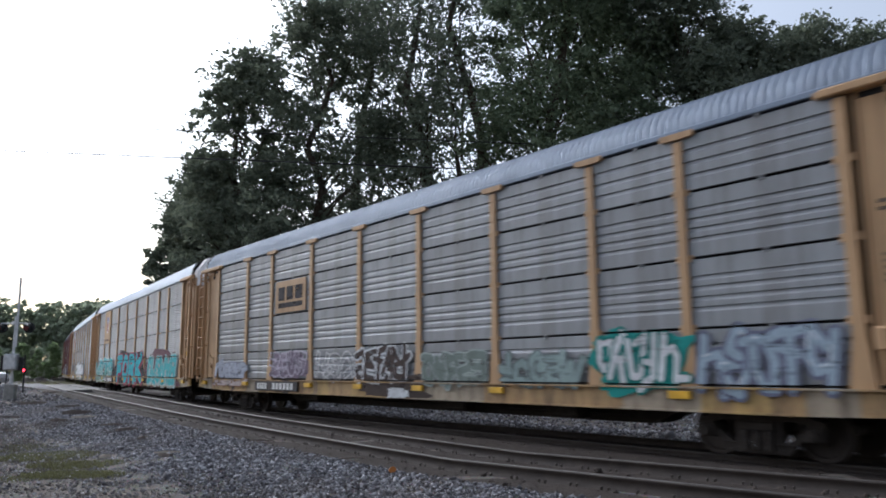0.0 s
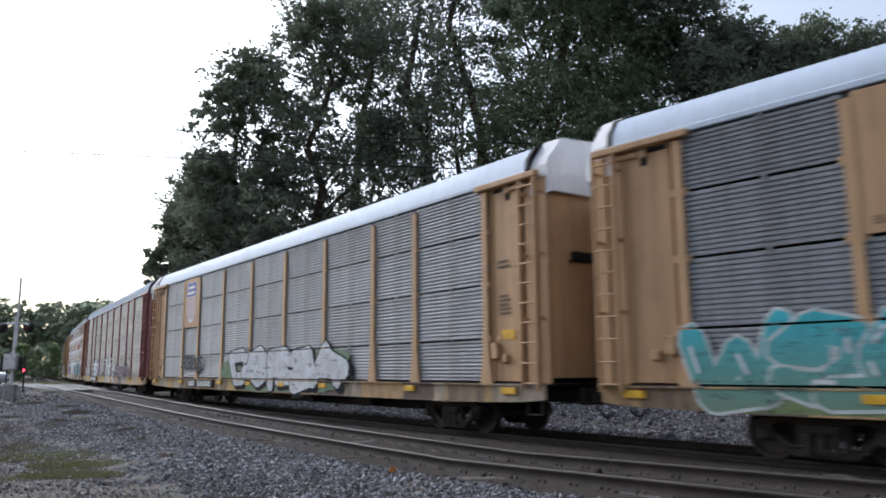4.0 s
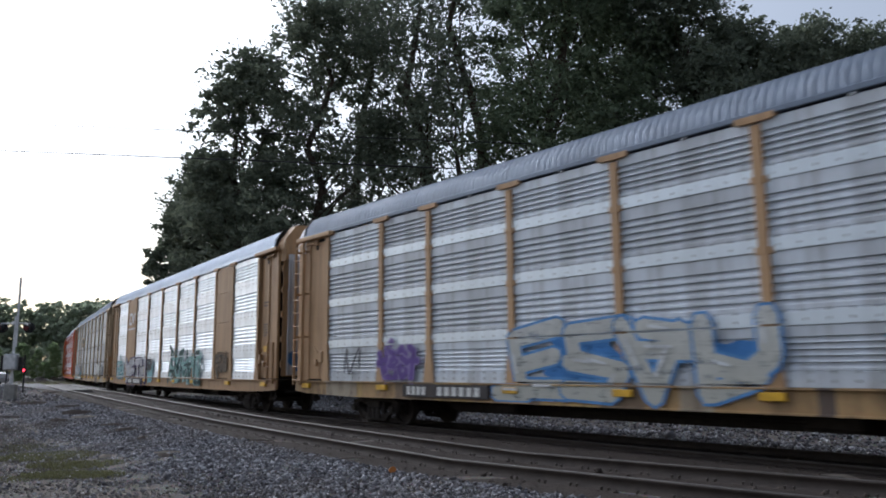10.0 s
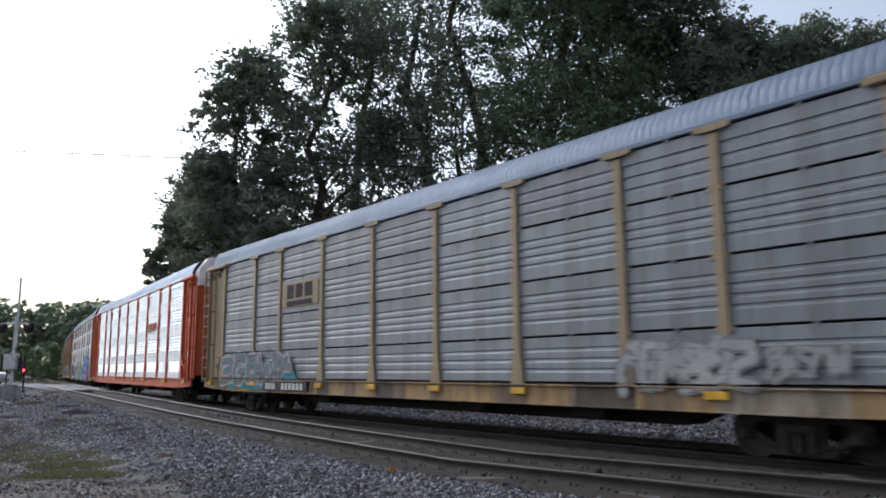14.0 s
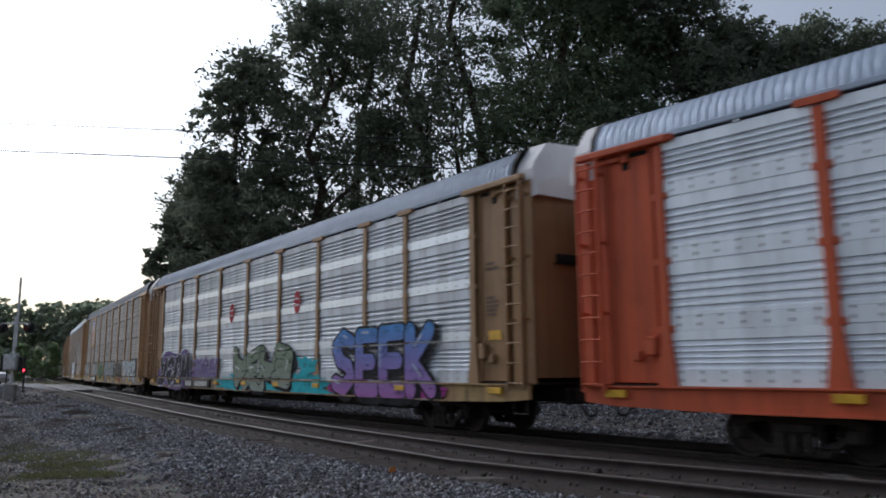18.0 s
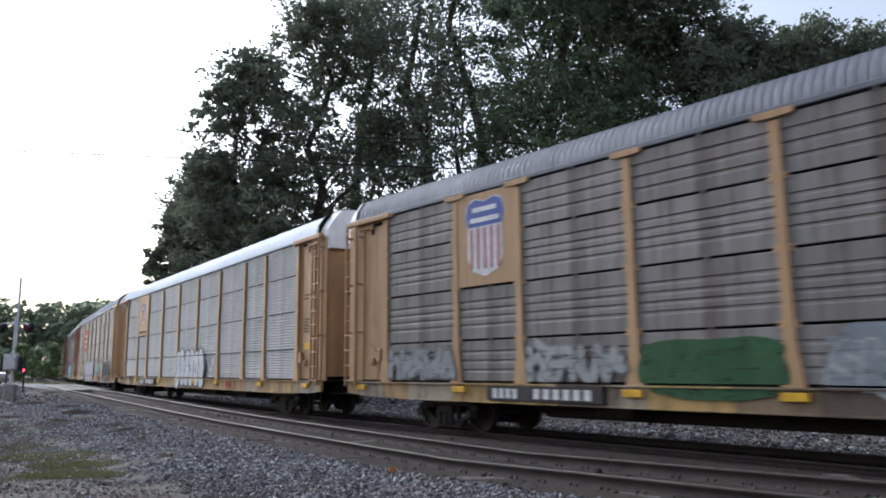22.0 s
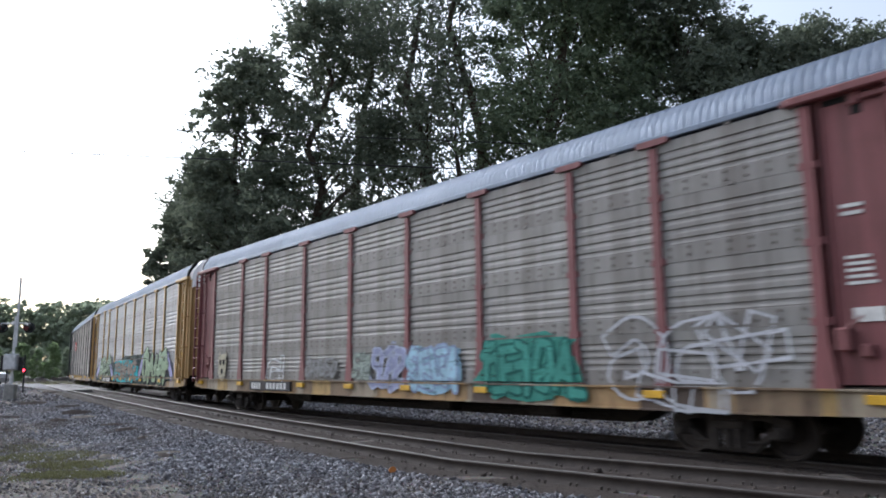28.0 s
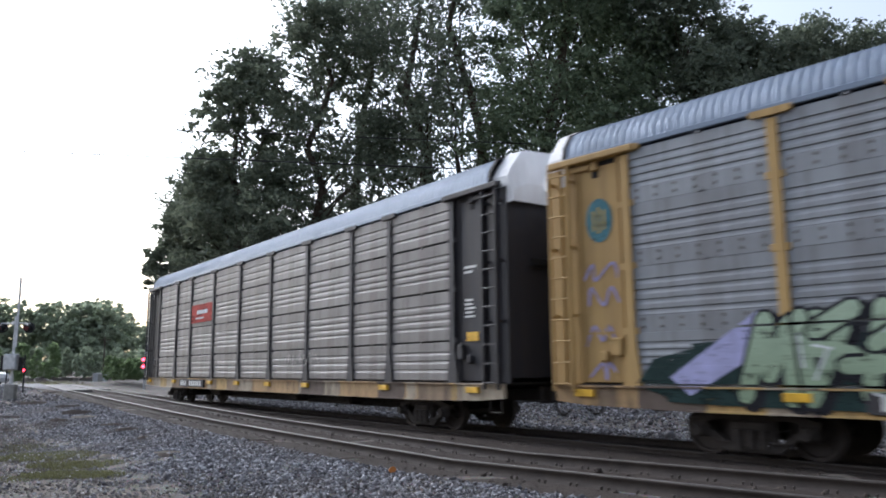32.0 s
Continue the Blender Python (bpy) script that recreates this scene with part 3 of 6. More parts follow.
def leaves(name, centres, radii, per, size, seed, squash=0.75):
    """Leaf sprays: twig ends spread through each clump, and small bent leaves crowded round each twig end."""
    r = np.random.default_rng(seed)
    centres, radii = np.asarray(centres, float), np.asarray(radii, float)
    k = np.maximum(3, (per / 26 * (radii / radii.mean()) ** 2).astype(int))
    c, rad = np.repeat(centres, k, 0), np.repeat(radii, k)
    d = r.normal(size=(len(c), 3))
    d /= np.linalg.norm(d, axis=1, keepdims=True)
    twig = c + d * (rad * r.uniform(0.05, 1.05, len(c)) ** 0.55)[:, None] * np.array([1, 1, squash])
    m = r.integers(14, 38, len(twig))
    p, tr = np.repeat(twig, m, 0), np.repeat(rad * r.uniform(0.10, 0.30, len(twig)), m)
    n = len(p)
    p = p + r.normal(size=(n, 3)) * (tr * 0.75)[:, None] * np.array([1, 1, 0.6])
    u = r.normal(size=(n, 3))
    u[:, 2] = u[:, 2] * 0.5 - 0.3
    u /= np.linalg.norm(u, axis=1, keepdims=True)
    w = np.cross(u, r.normal(size=(n, 3)))
    w /= np.linalg.norm(w, axis=1, keepdims=True)
    s = size * r.lognormal(0, 0.3, n)[:, None]
    v = np.stack([p - u * s, p + w * s * 0.5 - u * s * 0.1, p + u * s, p - w * s * 0.5 - u * s * 0.1], 1)
    f = np.arange(4 * n).reshape(n, 4)
    return raw_mesh(name, v.reshape(-1, 3), f)


def limb(b, p, q, r0, r1, rng, n=4):
    """A bent, tapering limb."""
    p, q = Vector(p), Vector(q)
    last, lr = p, r0
    for i in range(1, n + 1):
        t = i / n
        nxt = p.lerp(q, t) + Vector((rng.uniform(-1, 1), rng.uniform(-1, 1), rng.uniform(-0.5, 0.8))) * (q - p).length * 0.05 * (t < 1)
        nr = r0 + (r1 - r0) * t
        b.tube(last, nxt, lr, 7, nr)
        last, lr = nxt, nr
    return last


def tree(name, base, height, spread, clumps, per, size, mat, seed, label, crown_low=0.25, lean=(0, 0), group="trees behind the tracks", trunk=None, clump_r=0.165):
    """A trunk with limbs, and a crown of leaf sprays set round the limb ends."""
    rng = random.Random(seed)
    x, y = base
    z = float(ground_z(np.array([x]), np.array([y]))[0]) - 0.1
    thing = tagged(new(name), label, "tree", group)
    thing.matrix_basis = Matrix.Translation((x, y, z))
    b = Build()
    tr = trunk or height * 0.017
    top = Vector((lean[0], lean[1], height * 0.86))
    limb(b, (0, 0, 0), top, tr, tr * 0.25, rng, 7)
    centres, radii = [], []
    for i in range(clumps):
        t = crown_low + (1 - crown_low) * (i + rng.random()) / clumps
        w = spread * (math.sin(math.pi * min(1, max(0.0, (t - crown_low) / (1 - crown_low)) * 0.86 + 0.12)) ** 0.7)
        a = rng.uniform(0, 2 * math.pi)
        d = w * math.sqrt(rng.uniform(0.05, 1))
        e = Vector((d * math.cos(a), d * math.sin(a), height * t)) + Vector((lean[0], lean[1], 0)) * t
        centres.append(e)
        radii.append(height * clump_r * rng.uniform(0.28, 0.62))
        st = Vector((lean[0] * t * 0.8, lean[1] * t * 0.8, height * max(0.12, t - 0.16)))
        if i % 2 == 0:
            limb(b, st, e, tr * 0.36 * (1.1 - t), tr * 0.06, rng, 3)
    part("trunk", b, bark, thing)
    part("crown", leaves("crown", centres, radii, per, size, seed), mat, thing)
    return thing


def ray_ground(px, dist):
    """The place dist metres ahead, at that share of the half picture's width (-1 left edge, 1 right edge)."""
    return px * math.tan(radians(60.45 / 2)) * dist, dist


def plant(share, dist, *rest, **more):
    return tree("tree", ray_ground(share, dist), *rest, **more)


DARK = "tall broadleaf tree in dark evening foliage behind the tracks"
plant(-0.60, 62, 12.9, 2.6, 62, 640, 0.15, leaf_dark, 22, DARK, crown_low=0.55)
plant(-0.525, 58, 18.0, 3.0, 70, 640, 0.15, leaf_dark, 23, DARK, crown_low=0.35)
plant(-0.46, 52, 24.2, 3.9, 72, 600, 0.155, leaf_dark, 11, DARK, crown_low=0.15)
plant(-0.285, 50, 27.5, 4.8, 62, 540, 0.15, leaf_dark, 12, DARK, crown_low=0.08)
plant(-0.17, 54, 31, 5.2, 64, 340, 0.15, leaf_dark, 13, DARK, crown_low=0.08)
plant(-0.05, 50, 31, 4.8, 60, 290, 0.145, leaf_dark, 14, DARK, crown_low=0.08)
plant(0.045, 46, 31, 2.6, 38, 280, 0.145, leaf_dark, 15, DARK, crown_low=0.08)
plant(0.255, 44, 30, 5.2, 116, 560, 0.135, leaf_green, 16, DARK, crown_low=0.08)
plant(0.41, 46, 28, 5.2, 116, 560, 0.135, leaf_green, 17, DARK, crown_low=0.08)
plant(0.57, 44, 25.0, 4.8, 96, 520, 0.135, leaf_dark, 18, DARK, crown_low=0.08)
plant(0.71, 45, 22.2, 4.5, 96, 540, 0.135, leaf_dark, 19, DARK, crown_low=0.08)
plant(0.86, 46, 22.5, 4.5, 96, 540, 0.135, leaf_dark, 20, DARK, crown_low=0.08)
plant(1.02, 46, 22.0, 4.8, 96, 540, 0.135, leaf_dark, 21, DARK, crown_low=0.08)


def woods(name, x0, x1, y0, y1, count, h_lo, h_hi, seed, mat, label, size=0.45, per=60):
    """A far belt of trees as one mass of leaf sprays, with uneven tops."""
    r = np.random.default_rng(seed)
    cs, rs = [], []
    for _ in range(count):
        t = r.uniform(0, 1)
        x, y = x0 + (x1 - x0) * t + r.uniform(-1, 1) * abs(x1 - x0) * 0.05, y0 + (y1 - y0) * t + r.uniform(-1, 1) * (3 + 0.05 * abs(x1 - x0))
        h = r.uniform(h_lo, h_hi) if not callable(h_lo) else h_lo(t) * r.uniform(0.8, 1.05)
        for k in range(14):
            u = (k + r.uniform(0, 1)) / 14
            w = h * 0.2 * math.sin(math.pi * (0.15 + 0.8 * u))
            a = r.uniform(0, 6.28)
            cs.append((x + w * math.cos(a), y + w * math.sin(a), 0.5 + h * (0.04 + 0.94 * u)))
            rs.append(h * r.uniform(0.06, 0.12))
    return tagged(part(name, leaves(name, cs, rs, per, size, seed, 0.9), mat), label, "woods", kind="stuff")


leaf_bright = leaf_material("fresh_green_foliage", (0.17, 0.235, 0.115), (0.29, 0.37, 0.19))
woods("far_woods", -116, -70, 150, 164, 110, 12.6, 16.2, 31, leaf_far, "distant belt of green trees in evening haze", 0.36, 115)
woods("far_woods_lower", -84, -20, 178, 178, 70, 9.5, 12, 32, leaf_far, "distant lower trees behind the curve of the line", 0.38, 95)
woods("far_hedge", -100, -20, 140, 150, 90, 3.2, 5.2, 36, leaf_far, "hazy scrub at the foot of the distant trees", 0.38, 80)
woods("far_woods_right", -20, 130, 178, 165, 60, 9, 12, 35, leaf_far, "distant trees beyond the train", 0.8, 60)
woods("undergrowth", -15, 62, 55, 50, 90, 6, 11, 33, leaf_dark, "dark undergrowth at the foot of the trees", 0.28, 95)
woods("track_bush", -37.0, -31.0, 88, 75, 30, 1.3, 2.3, 34, leaf_bright, "bright green bushes inside the curve of the line", 0.13, 120)
woods("roadside_bush", -62, -47, 96, 96, 14, 3.0, 4.6, 37, leaf_bright, "green bushes beyond the crossing road", 0.13, 240)
# ------------------------------------------------------------------ autorack wagons
# Wagon space: x forward, y to the left, z up from the rail head. The camera sees the side at negative y.
POSTS = (-11.85, -9.1, -7.08, -4.25, -1.42, 1.42, 4.25, 7.08, 9.1, 11.85)
ROWS = ((1.15, 2.025), (2.065, 3.195), (3.235, 4.335), (4.375, 5.345))
FLAT = -0.03          # bogies stand this much below the wagons' zero
MESH = {}


def cached(key, make):
    if key not in MESH:
        MESH[key] = make()
    return MESH[key]


def panel_mesh(style, w, h):
    """A corrugated side sheet: profile along z, run along x, its face towards negative y."""
    prof = []
    # plain band at the foot, four pressed grooves with a sharp upper lip, plain band at the head
    slope, lip, depth = {"ribs": (0.075, 0.012, 0.028), "bands": (0.080, 0.010, 0.048), "soft": (0.085, 0.014, 0.024), "fine": (0.042, 0.016, 0.026)}[style]
    if style == "bands":
        prof += [(-0.045, 0.036), (0.185, 0.036), (0.19, 0.02), (0.20, 0.02), (0.205, 0.03)]
    elif style == "soft":
        prof += [(-0.045, 0.034), (0.235, 0.034), (0.24, 0.026)]
    else:
        prof += [(0.0, 0.02), (0.01, 0.03)]
    n = round(h / 0.092) if style == "fine" else 5 if style == "bands" else 4 if h > 1.0 or style != "ribs" else 3
    for i in range(n):
        zt = h * (0.09 + 0.85 * i / (n - 1)) if style == "fine" else h * (0.30 + 0.46 * i / (n - 1)) if style == "ribs" else 0.24 + (h - 0.24) * (0.14 + 0.60 * i / (n - 1))
        prof += [(zt - slope - lip, 0.03), (zt - slope * 0.5 - lip, 0.03 - depth * 0.75), (zt - lip, 0.03 - depth), (zt, 0.031)]
    prof += [(h - 0.012, 0.03), (h, 0.015)]
    b = Build()
    m = len(prof)
    vs = [(x, -d, z) for x in (-w / 2, w / 2) for z, d in prof]
    b.add(vs, [(i, i + 1, m + i + 1, m + i) for i in range(m - 1)])
    # returned edges and fixing bolts
    b.box((-w / 2 + 0.012, 0.03, h / 2), (0.024, 0.06, h))
    b.box((w / 2 - 0.012, 0.03, h / 2), (0.024, 0.06, h))
    if style in ("ribs", "fine"):
        b.box((0.1, -0.03, h + 0.01), (0.07, 0.04, 0.09), 0.01)
        for x in (-w / 2 + 0.1, w / 2 - 0.1):
            b.box((x, -0.028, h - 0.03), (0.10, 0.03, 0.08), 0.01)
        for k in range(5):
            b.box((0.1, -0.031, h * (0.1 + 0.2 * k)), (0.035, 0.012, 0.035))
    else:
        b.box((0.1, -0.033, h + 0.01), (0.09, 0.04, 0.05), 0.01)
    return b.mesh("side_panel")


def rivet_mesh(w):
    """Two rows of rusted fixings along the plain band of a sheet."""
    b = Build()
    n = max(4, round(w / 0.36))
    for k in range(n):
        for z in (0.05, 0.185):
            b.box((-w / 2 + w * (k + 0.5) / n, -0.040, z), (0.045, 0.016, 0.05), 0.006)
    return b.mesh("rivets")


def post_mesh(cap=True):
    b = Build()
    b.plate([(-0.19, 1.10), (0.19, 1.10), (0.165, 1.30), (0.095, 1.8), (0.085, 2.3), (0.085, 5.26), (-0.085, 5.26), (-0.085, 2.3), (-0.095, 1.8), (-0.165, 1.30)], -0.13, -0.06)
    b.box((0.075, -0.02, 3.2), (0.02, 0.1, 4.2))
    b.box((-0.075, -0.02, 3.2), (0.02, 0.1, 4.2))
    if cap:
        b.plate([(-0.33, 5.415), (-0.34, 5.33), (-0.30, 5.31), (-0.12, 5.30), (0.12, 5.30), (0.30, 5.31), (0.34, 5.33), (0.33, 5.415)], -0.16, -0.05)
    for z in (2.05, 3.215, 4.355):
        b.box((-0.11, -0.085, z), (0.09, 0.05, 0.12), 0.01)
        b.box((0.11, -0.085, z), (0.09, 0.05, 0.12), 0.01)
    return b.mesh("post")


ROOF_SECTION = ((-1.52, 5.47), (-1.48, 5.70), (-1.28, 5.99), (-0.94, 6.14), (-0.45, 6.21), (0.0, 6.23), (0.45, 6.21), (0.94, 6.14), (1.28, 5.99), (1.48, 5.70), (1.52, 5.47))


def roof_mesh(deep):
    n = int(2 * 13.2 / 0.16)
    rows, k = [], len(ROOF_SECTION)
    for i in range(n):
        x0 = -13.2 + 26.4 * i / n
        for u, d in ((0.0, 0.0), (0.12, deep), (0.30, deep), (0.42, 0.0)):
            rows.append((x0 + u * 26.4 / n, d))
    rows.append((13.2, 0.0))
    v = [(x, y * (1 + d / 2), z + d) for x, d in rows for y, z in ROOF_SECTION]
    f = [(i * k + j, i * k + j + 1, (i + 1) * k + j + 1, (i + 1) * k + j) for i in range(len(rows) - 1) for j in range(k - 1)]
    return raw_mesh("roof", v, f)


def end_hood_mesh():
    """The pale sheet that closes the roof's end: flat top, canted shoulders, upright face."""
    b = Build()
    sec = ((-1.455, 4.95), (-1.445, 5.55), (-1.36, 5.72), (-1.05, 6.13), (-0.95, 6.18), (0.0, 6.24), (0.95, 6.18), (1.05, 6.13), (1.36, 5.72), (1.445, 5.55), (1.455, 4.95))
    k = len(sec)
    vs = [(13.27, y, z) for y, z in sec] + [(13.74, y * 0.985, z - 0.02) for y, z in sec] + [(13.86, y * 0.97, min(z, 4.95 + (z - 4.95) * 0.35)) for y, z in sec] + [(13.88, y * 0.96, 4.95) for y, z in sec]
    b.add(vs, [(r * k + j, r * k + j + 1, (r + 1) * k + j + 1, (r + 1) * k + j) for r in range(3) for j in range(k - 1)])
    return b.mesh("roof_hood")


def hood_gap_mesh():
    """A dark hoop added to show the black gap between the roof and its end hood."""
    k = len(ROOF_SECTION)
    vs = [(x, y * g, 5.47 + (z - 5.47) * g + up) for x, g, up in ((13.20, 1.0, 0.0), (13.20, 1.015, 0.02), (13.28, 1.015, 0.02), (13.28, 1.0, 0.0)) for y, z in ROOF_SECTION]
    fs = [(r * k + j, r * k + j + 1, ((r + 1) % 4) * k + j + 1, ((r + 1) % 4) * k + j) for r in range(4) for j in range(k - 1)]
    return Build().add(vs, fs).mesh("hood_brace")


def end_door_mesh():
    """Two bowed end doors with a split and hinges, below the hood."""
    b = Build()
    for sy in (-1, 1):
        n, vs = 6, []
        for i in range(n + 1):
            y = sy * (0.015 + 1.36 * i / n)
            x = 13.83 - 0.16 * (abs(y) / 1.38) ** 2
            vs += [(x, y, 1.22), (x, y, 5.22), (x - 0.05, y, 5.22), (x - 0.05, y, 1.22)]
        fs = [(4 * i + j, 4 * i + (j + 1) % 4, 4 * i + 4 + (j + 1) % 4, 4 * i + 4 + j) for i in range(n) for j in range(4)] + [(0, 1, 2, 3), (4 * n + 3, 4 * n + 2, 4 * n + 1, 4 * n)]
        b.add(vs, fs)
        for z in (1.6, 2.4, 3.2, 4.0, 4.7):
            b.box((13.66, sy * 1.40, z), (0.09, 0.07, 0.2), 0.015)
        b.tube((13.86, sy * 0.1, 1.3), (13.86, sy * 0.1, 4.9), 0.022, 6)
    return b.mesh("end_door")


def end_slot_mesh():
    # dark boxes on the door stand for the shade in its slot
    return Build().box((13.815, -0.42, 3.68), (0.07, 0.9, 0.17), 0.02).box((13.815, -0.42, 3.565), (0.11, 0.96, 0.03)).mesh("door_slot")


def end_panel_mesh(full=False):
    b = Build()
    x0, x1 = (11.95, 13.52) if full else (12.02, 12.98)
    b.box(((x0 + x1) / 2, -1.44, 3.24), (x1 - x0, 0.05, 4.18), 0.01)
    return b.mesh("end_panel")


def trim_mesh():
    return Build().box((0, -1.475, 3.24), (0.055, 0.05, 4.18), 0.008).mesh("panel_trim")


def lock_mesh():
    """The door's locking gear: box, lever and chain loop."""
    b = Build()
    b.box((12.15, -1.53, 1.78), (0.22, 0.12, 0.34), 0.03)
    b.tube((12.2, -1.6, 1.9), (12.45, -1.6, 2.1), 0.022, 6)
    b.box((12.45, -1.52, 1.62), (0.16, 0.1, 0.2), 0.03)
    b.tube((12.15, -1.58, 1.62), (12.15, -1.58, 1.15), 0.018, 6)
    return b.mesh("door_lock")


def notch_mesh():
    # dark boxes laid on the panel stand for shade in its top opening
    return Build().box((12.56, -1.463, 5.10), (0.15, 0.02, 0.24), 0.004).box((12.4, -1.463, 5.24), (0.8, 0.02, 0.09), 0.004).mesh("door_notch")


def header_mesh():
    b = Build()
    b.box((12.6, -1.57, 5.36), (2.0, 0.16, 0.13), 0.02)
    b.box((12.55, -1.50, 5.22), (0.16, 0.06, 0.22), 0.02)
    b.box((12.9, -1.52, 5.20), (0.5, 0.05, 0.10), 0.02)
    return b.mesh("door_header")


def ladder_mesh(full=True):
    b = Build()
    top = 5.28 if full else 2.3
    for x in (13.10, 13.56):
        b.box((x, -1.64, (0.98 + top) / 2), (0.045, 0.075, top - 0.98), 0.008)
        for z in (1.1, 2.4, 3.7, 5.0):
            if z < top:
                b.box((x, -1.53, z), (0.04, 0.2, 0.06))
    z = 1.12
    while z < top:
        b.tube((13.10, -1.665, z), (13.56, -1.665, z), 0.019, 6)
        z += 0.40
    return b.mesh("ladder")


def corner_mesh():
    """The pressed corner post behind the ladder."""
    b = Build()
    b.plate([(13.05, 1.10), (13.66, 1.10), (13.66, 5.30), (13.05, 5.30)], -1.445, -1.395)
    b.box((13.42, -1.45, 3.2), (0.06, 0.08, 4.2), 0.012)
    b.box((13.67, -1.41, 3.2), (0.07, 0.07, 4.2), 0.012)
    return b.mesh("corner_post")


def sill_mesh():
    b = Build()
    for sy in (-1,):
        b.plate([(-13.6, 1.10), (-13.6, 0.80), (-12.9, 0.74), (-10.9, 0.69), (10.9, 0.69), (12.9, 0.74), (13.6, 0.80), (13.6, 1.10)], sy * 1.54, sy * 1.46)
        b.box((0, sy * 1.56, 1.085), (27.2, 0.10, 0.03))
        b.box((0, sy * 1.55, 0.705), (21.6, 0.08, 0.03))
    return b.mesh("side_sill")


def under_mesh():
    b = Build()
    b.plate([(-13.9, 0.95), (-13.9, 0.70), (-8.2, 0.70), (-7.4, 0.36), (7.4, 0.36), (8.2, 0.70), (13.9, 0.70), (13.9, 0.95)], -0.34, 0.34)
    for x in np.linspace(-12, 12, 13):
        b.box((float(x), 0, 0.93), (0.12, 2.9, 0.22))
    for x in (-5.2, 2.0, 5.6):
        b.box((x, -0.75, 0.6), (0.9, 0.45, 0.34), 0.05)
    b.tube((-7, -0.62, 0.55), (7, -0.62, 0.5), 0.03, 6)
    return b.mesh("centre_sill")


def coupler_mesh():
    b = Build()
    b.box((13.95, 0, 0.83), (0.55, 0.24, 0.24), 0.04)
    b.box((14.22, 0.03, 0.83), (0.24, 0.34, 0.30), 0.06)
    b.box((13.62, 0, 0.85), (0.16, 1.1, 0.36), 0.03)
    for k in range(6):
        a0, a1 = k / 6, (k + 1) / 6
        f = lambda t: (13.8 + 0.5 * t, -0.34, 0.74 - 0.30 * math.sin(math.pi * min(1, t * 0.8)))
        b.tube(f(a0), f(a1), 0.028, 6)
    b.tube((13.55, -1.2, 0.72), (14.0, -0.3, 0.74), 0.018, 6)
    b.tube((13.45, -1.46, 0.86), (13.45, -1.46, 0.5), 0.016, 6)
    b.tube((13.05, -1.46, 0.86), (13.05, -1.46, 0.5), 0.016, 6)
    b.tube((13.05, -1.46, 0.5), (13.45, -1.46, 0.5), 0.016, 6)
    return b.mesh("coupler")


def frame_mesh():
    """One cast side frame of a bogie, with the spring nest and axle boxes."""
    b = Build()
    b.plate([(-1.06, 0.50), (-0.6, 0.60), (0.6, 0.60), (1.06, 0.50), (1.06, 0.61), (0.6, 0.73), (-0.6, 0.73), (-1.06, 0.61)], -0.10, 0.03)
    for k in (-1, 1):
        b.plate([(k * 0.98, 0.54), (k * 0.86, 0.54), (k * 0.38, 0.22), (k * 0.44, 0.10)][::k], -0.09, 0.03)
        b.plate([(k * 0.28, 0.12), (k * 0.40, 0.12), (k * 0.38, 0.64), (k * 0.30, 0.64)][::k], -0.09, 0.03)
    b.box((0, -0.03, 0.14), (0.92, 0.13, 0.10), 0.02)
    for x in (-0.2, 0.0, 0.2):
        b.tube((x, -0.14, 0.16), (x, -0.14, 0.45), 0.075, 9)
    b.box((0, -0.11, 0.52), (0.6, 0.12, 0.16), 0.03)
    for x in (-0.889, 0.889):
        b.box((x, -0.07, 0.43), (0.3, 0.16, 0.24), 0.04)
        b.tube((x, -0.14, 0.42), (x, -0.24, 0.42), 0.09, 10)
    b.tube((-0.6, -0.12, 0.25), (0.6, -0.12, 0.25), 0.02, 6)
    return b.mesh("side_frame")


def wheelset_mesh():
    b = Build()
    for sy in (-1, 1):
        rings = [(0.10, 0.60), (0.14, 0.64), (0.36, 0.68), (0.41, 0.675), (0.445, 0.675), (0.442, 0.70), (0.422, 0.715), (0.418, 0.81), (0.36, 0.81), (0.34, 0.76), (0.16, 0.74), (0.14, 0.82), (0.09, 0.82)]
        b.lathe([(r, sy * y) for r, y in rings], 28)
    b.tube((0, -0.98, 0), (0, 0.98, 0), 0.08, 10)
    for a in range(3):
        t = 2 * math.pi * a / 3
        b.box((0.05 * math.cos(t), -0.99, 0.05 * math.sin(t)), (0.025, 0.02, 0.025))
    return b.mesh("wheelset")


FLIP = Matrix.Rotation(math.pi, 4, "Z")
MOVING = []          # (thing, offset along the train)
WHEELS = []


def wavy(cx, cz, w, h, seed, n=40, rough=0.16):
    r = random.Random(seed)
    ph = [r.uniform(0, 6.28) for _ in range(4)]
    pts = []
    for i in range(n):
        t = 2 * math.pi * i / n
        k = 1 + rough * (0.6 * math.sin(3 * t + ph[0]) + 0.5 * math.sin(5 * t + ph[1]) + 0.5 * math.sin(9 * t + ph[2]) + 0.35 * math.sin(14 * t + ph[3]))
        c, s = math.cos(t), math.sin(t)
        e = 0.55
        pts.append((cx + w / 2 * k * math.copysign(abs(c) ** e, c), cz + h / 2 * k * math.copysign(abs(s) ** e, s)))
    return pts


SPRAY = {}


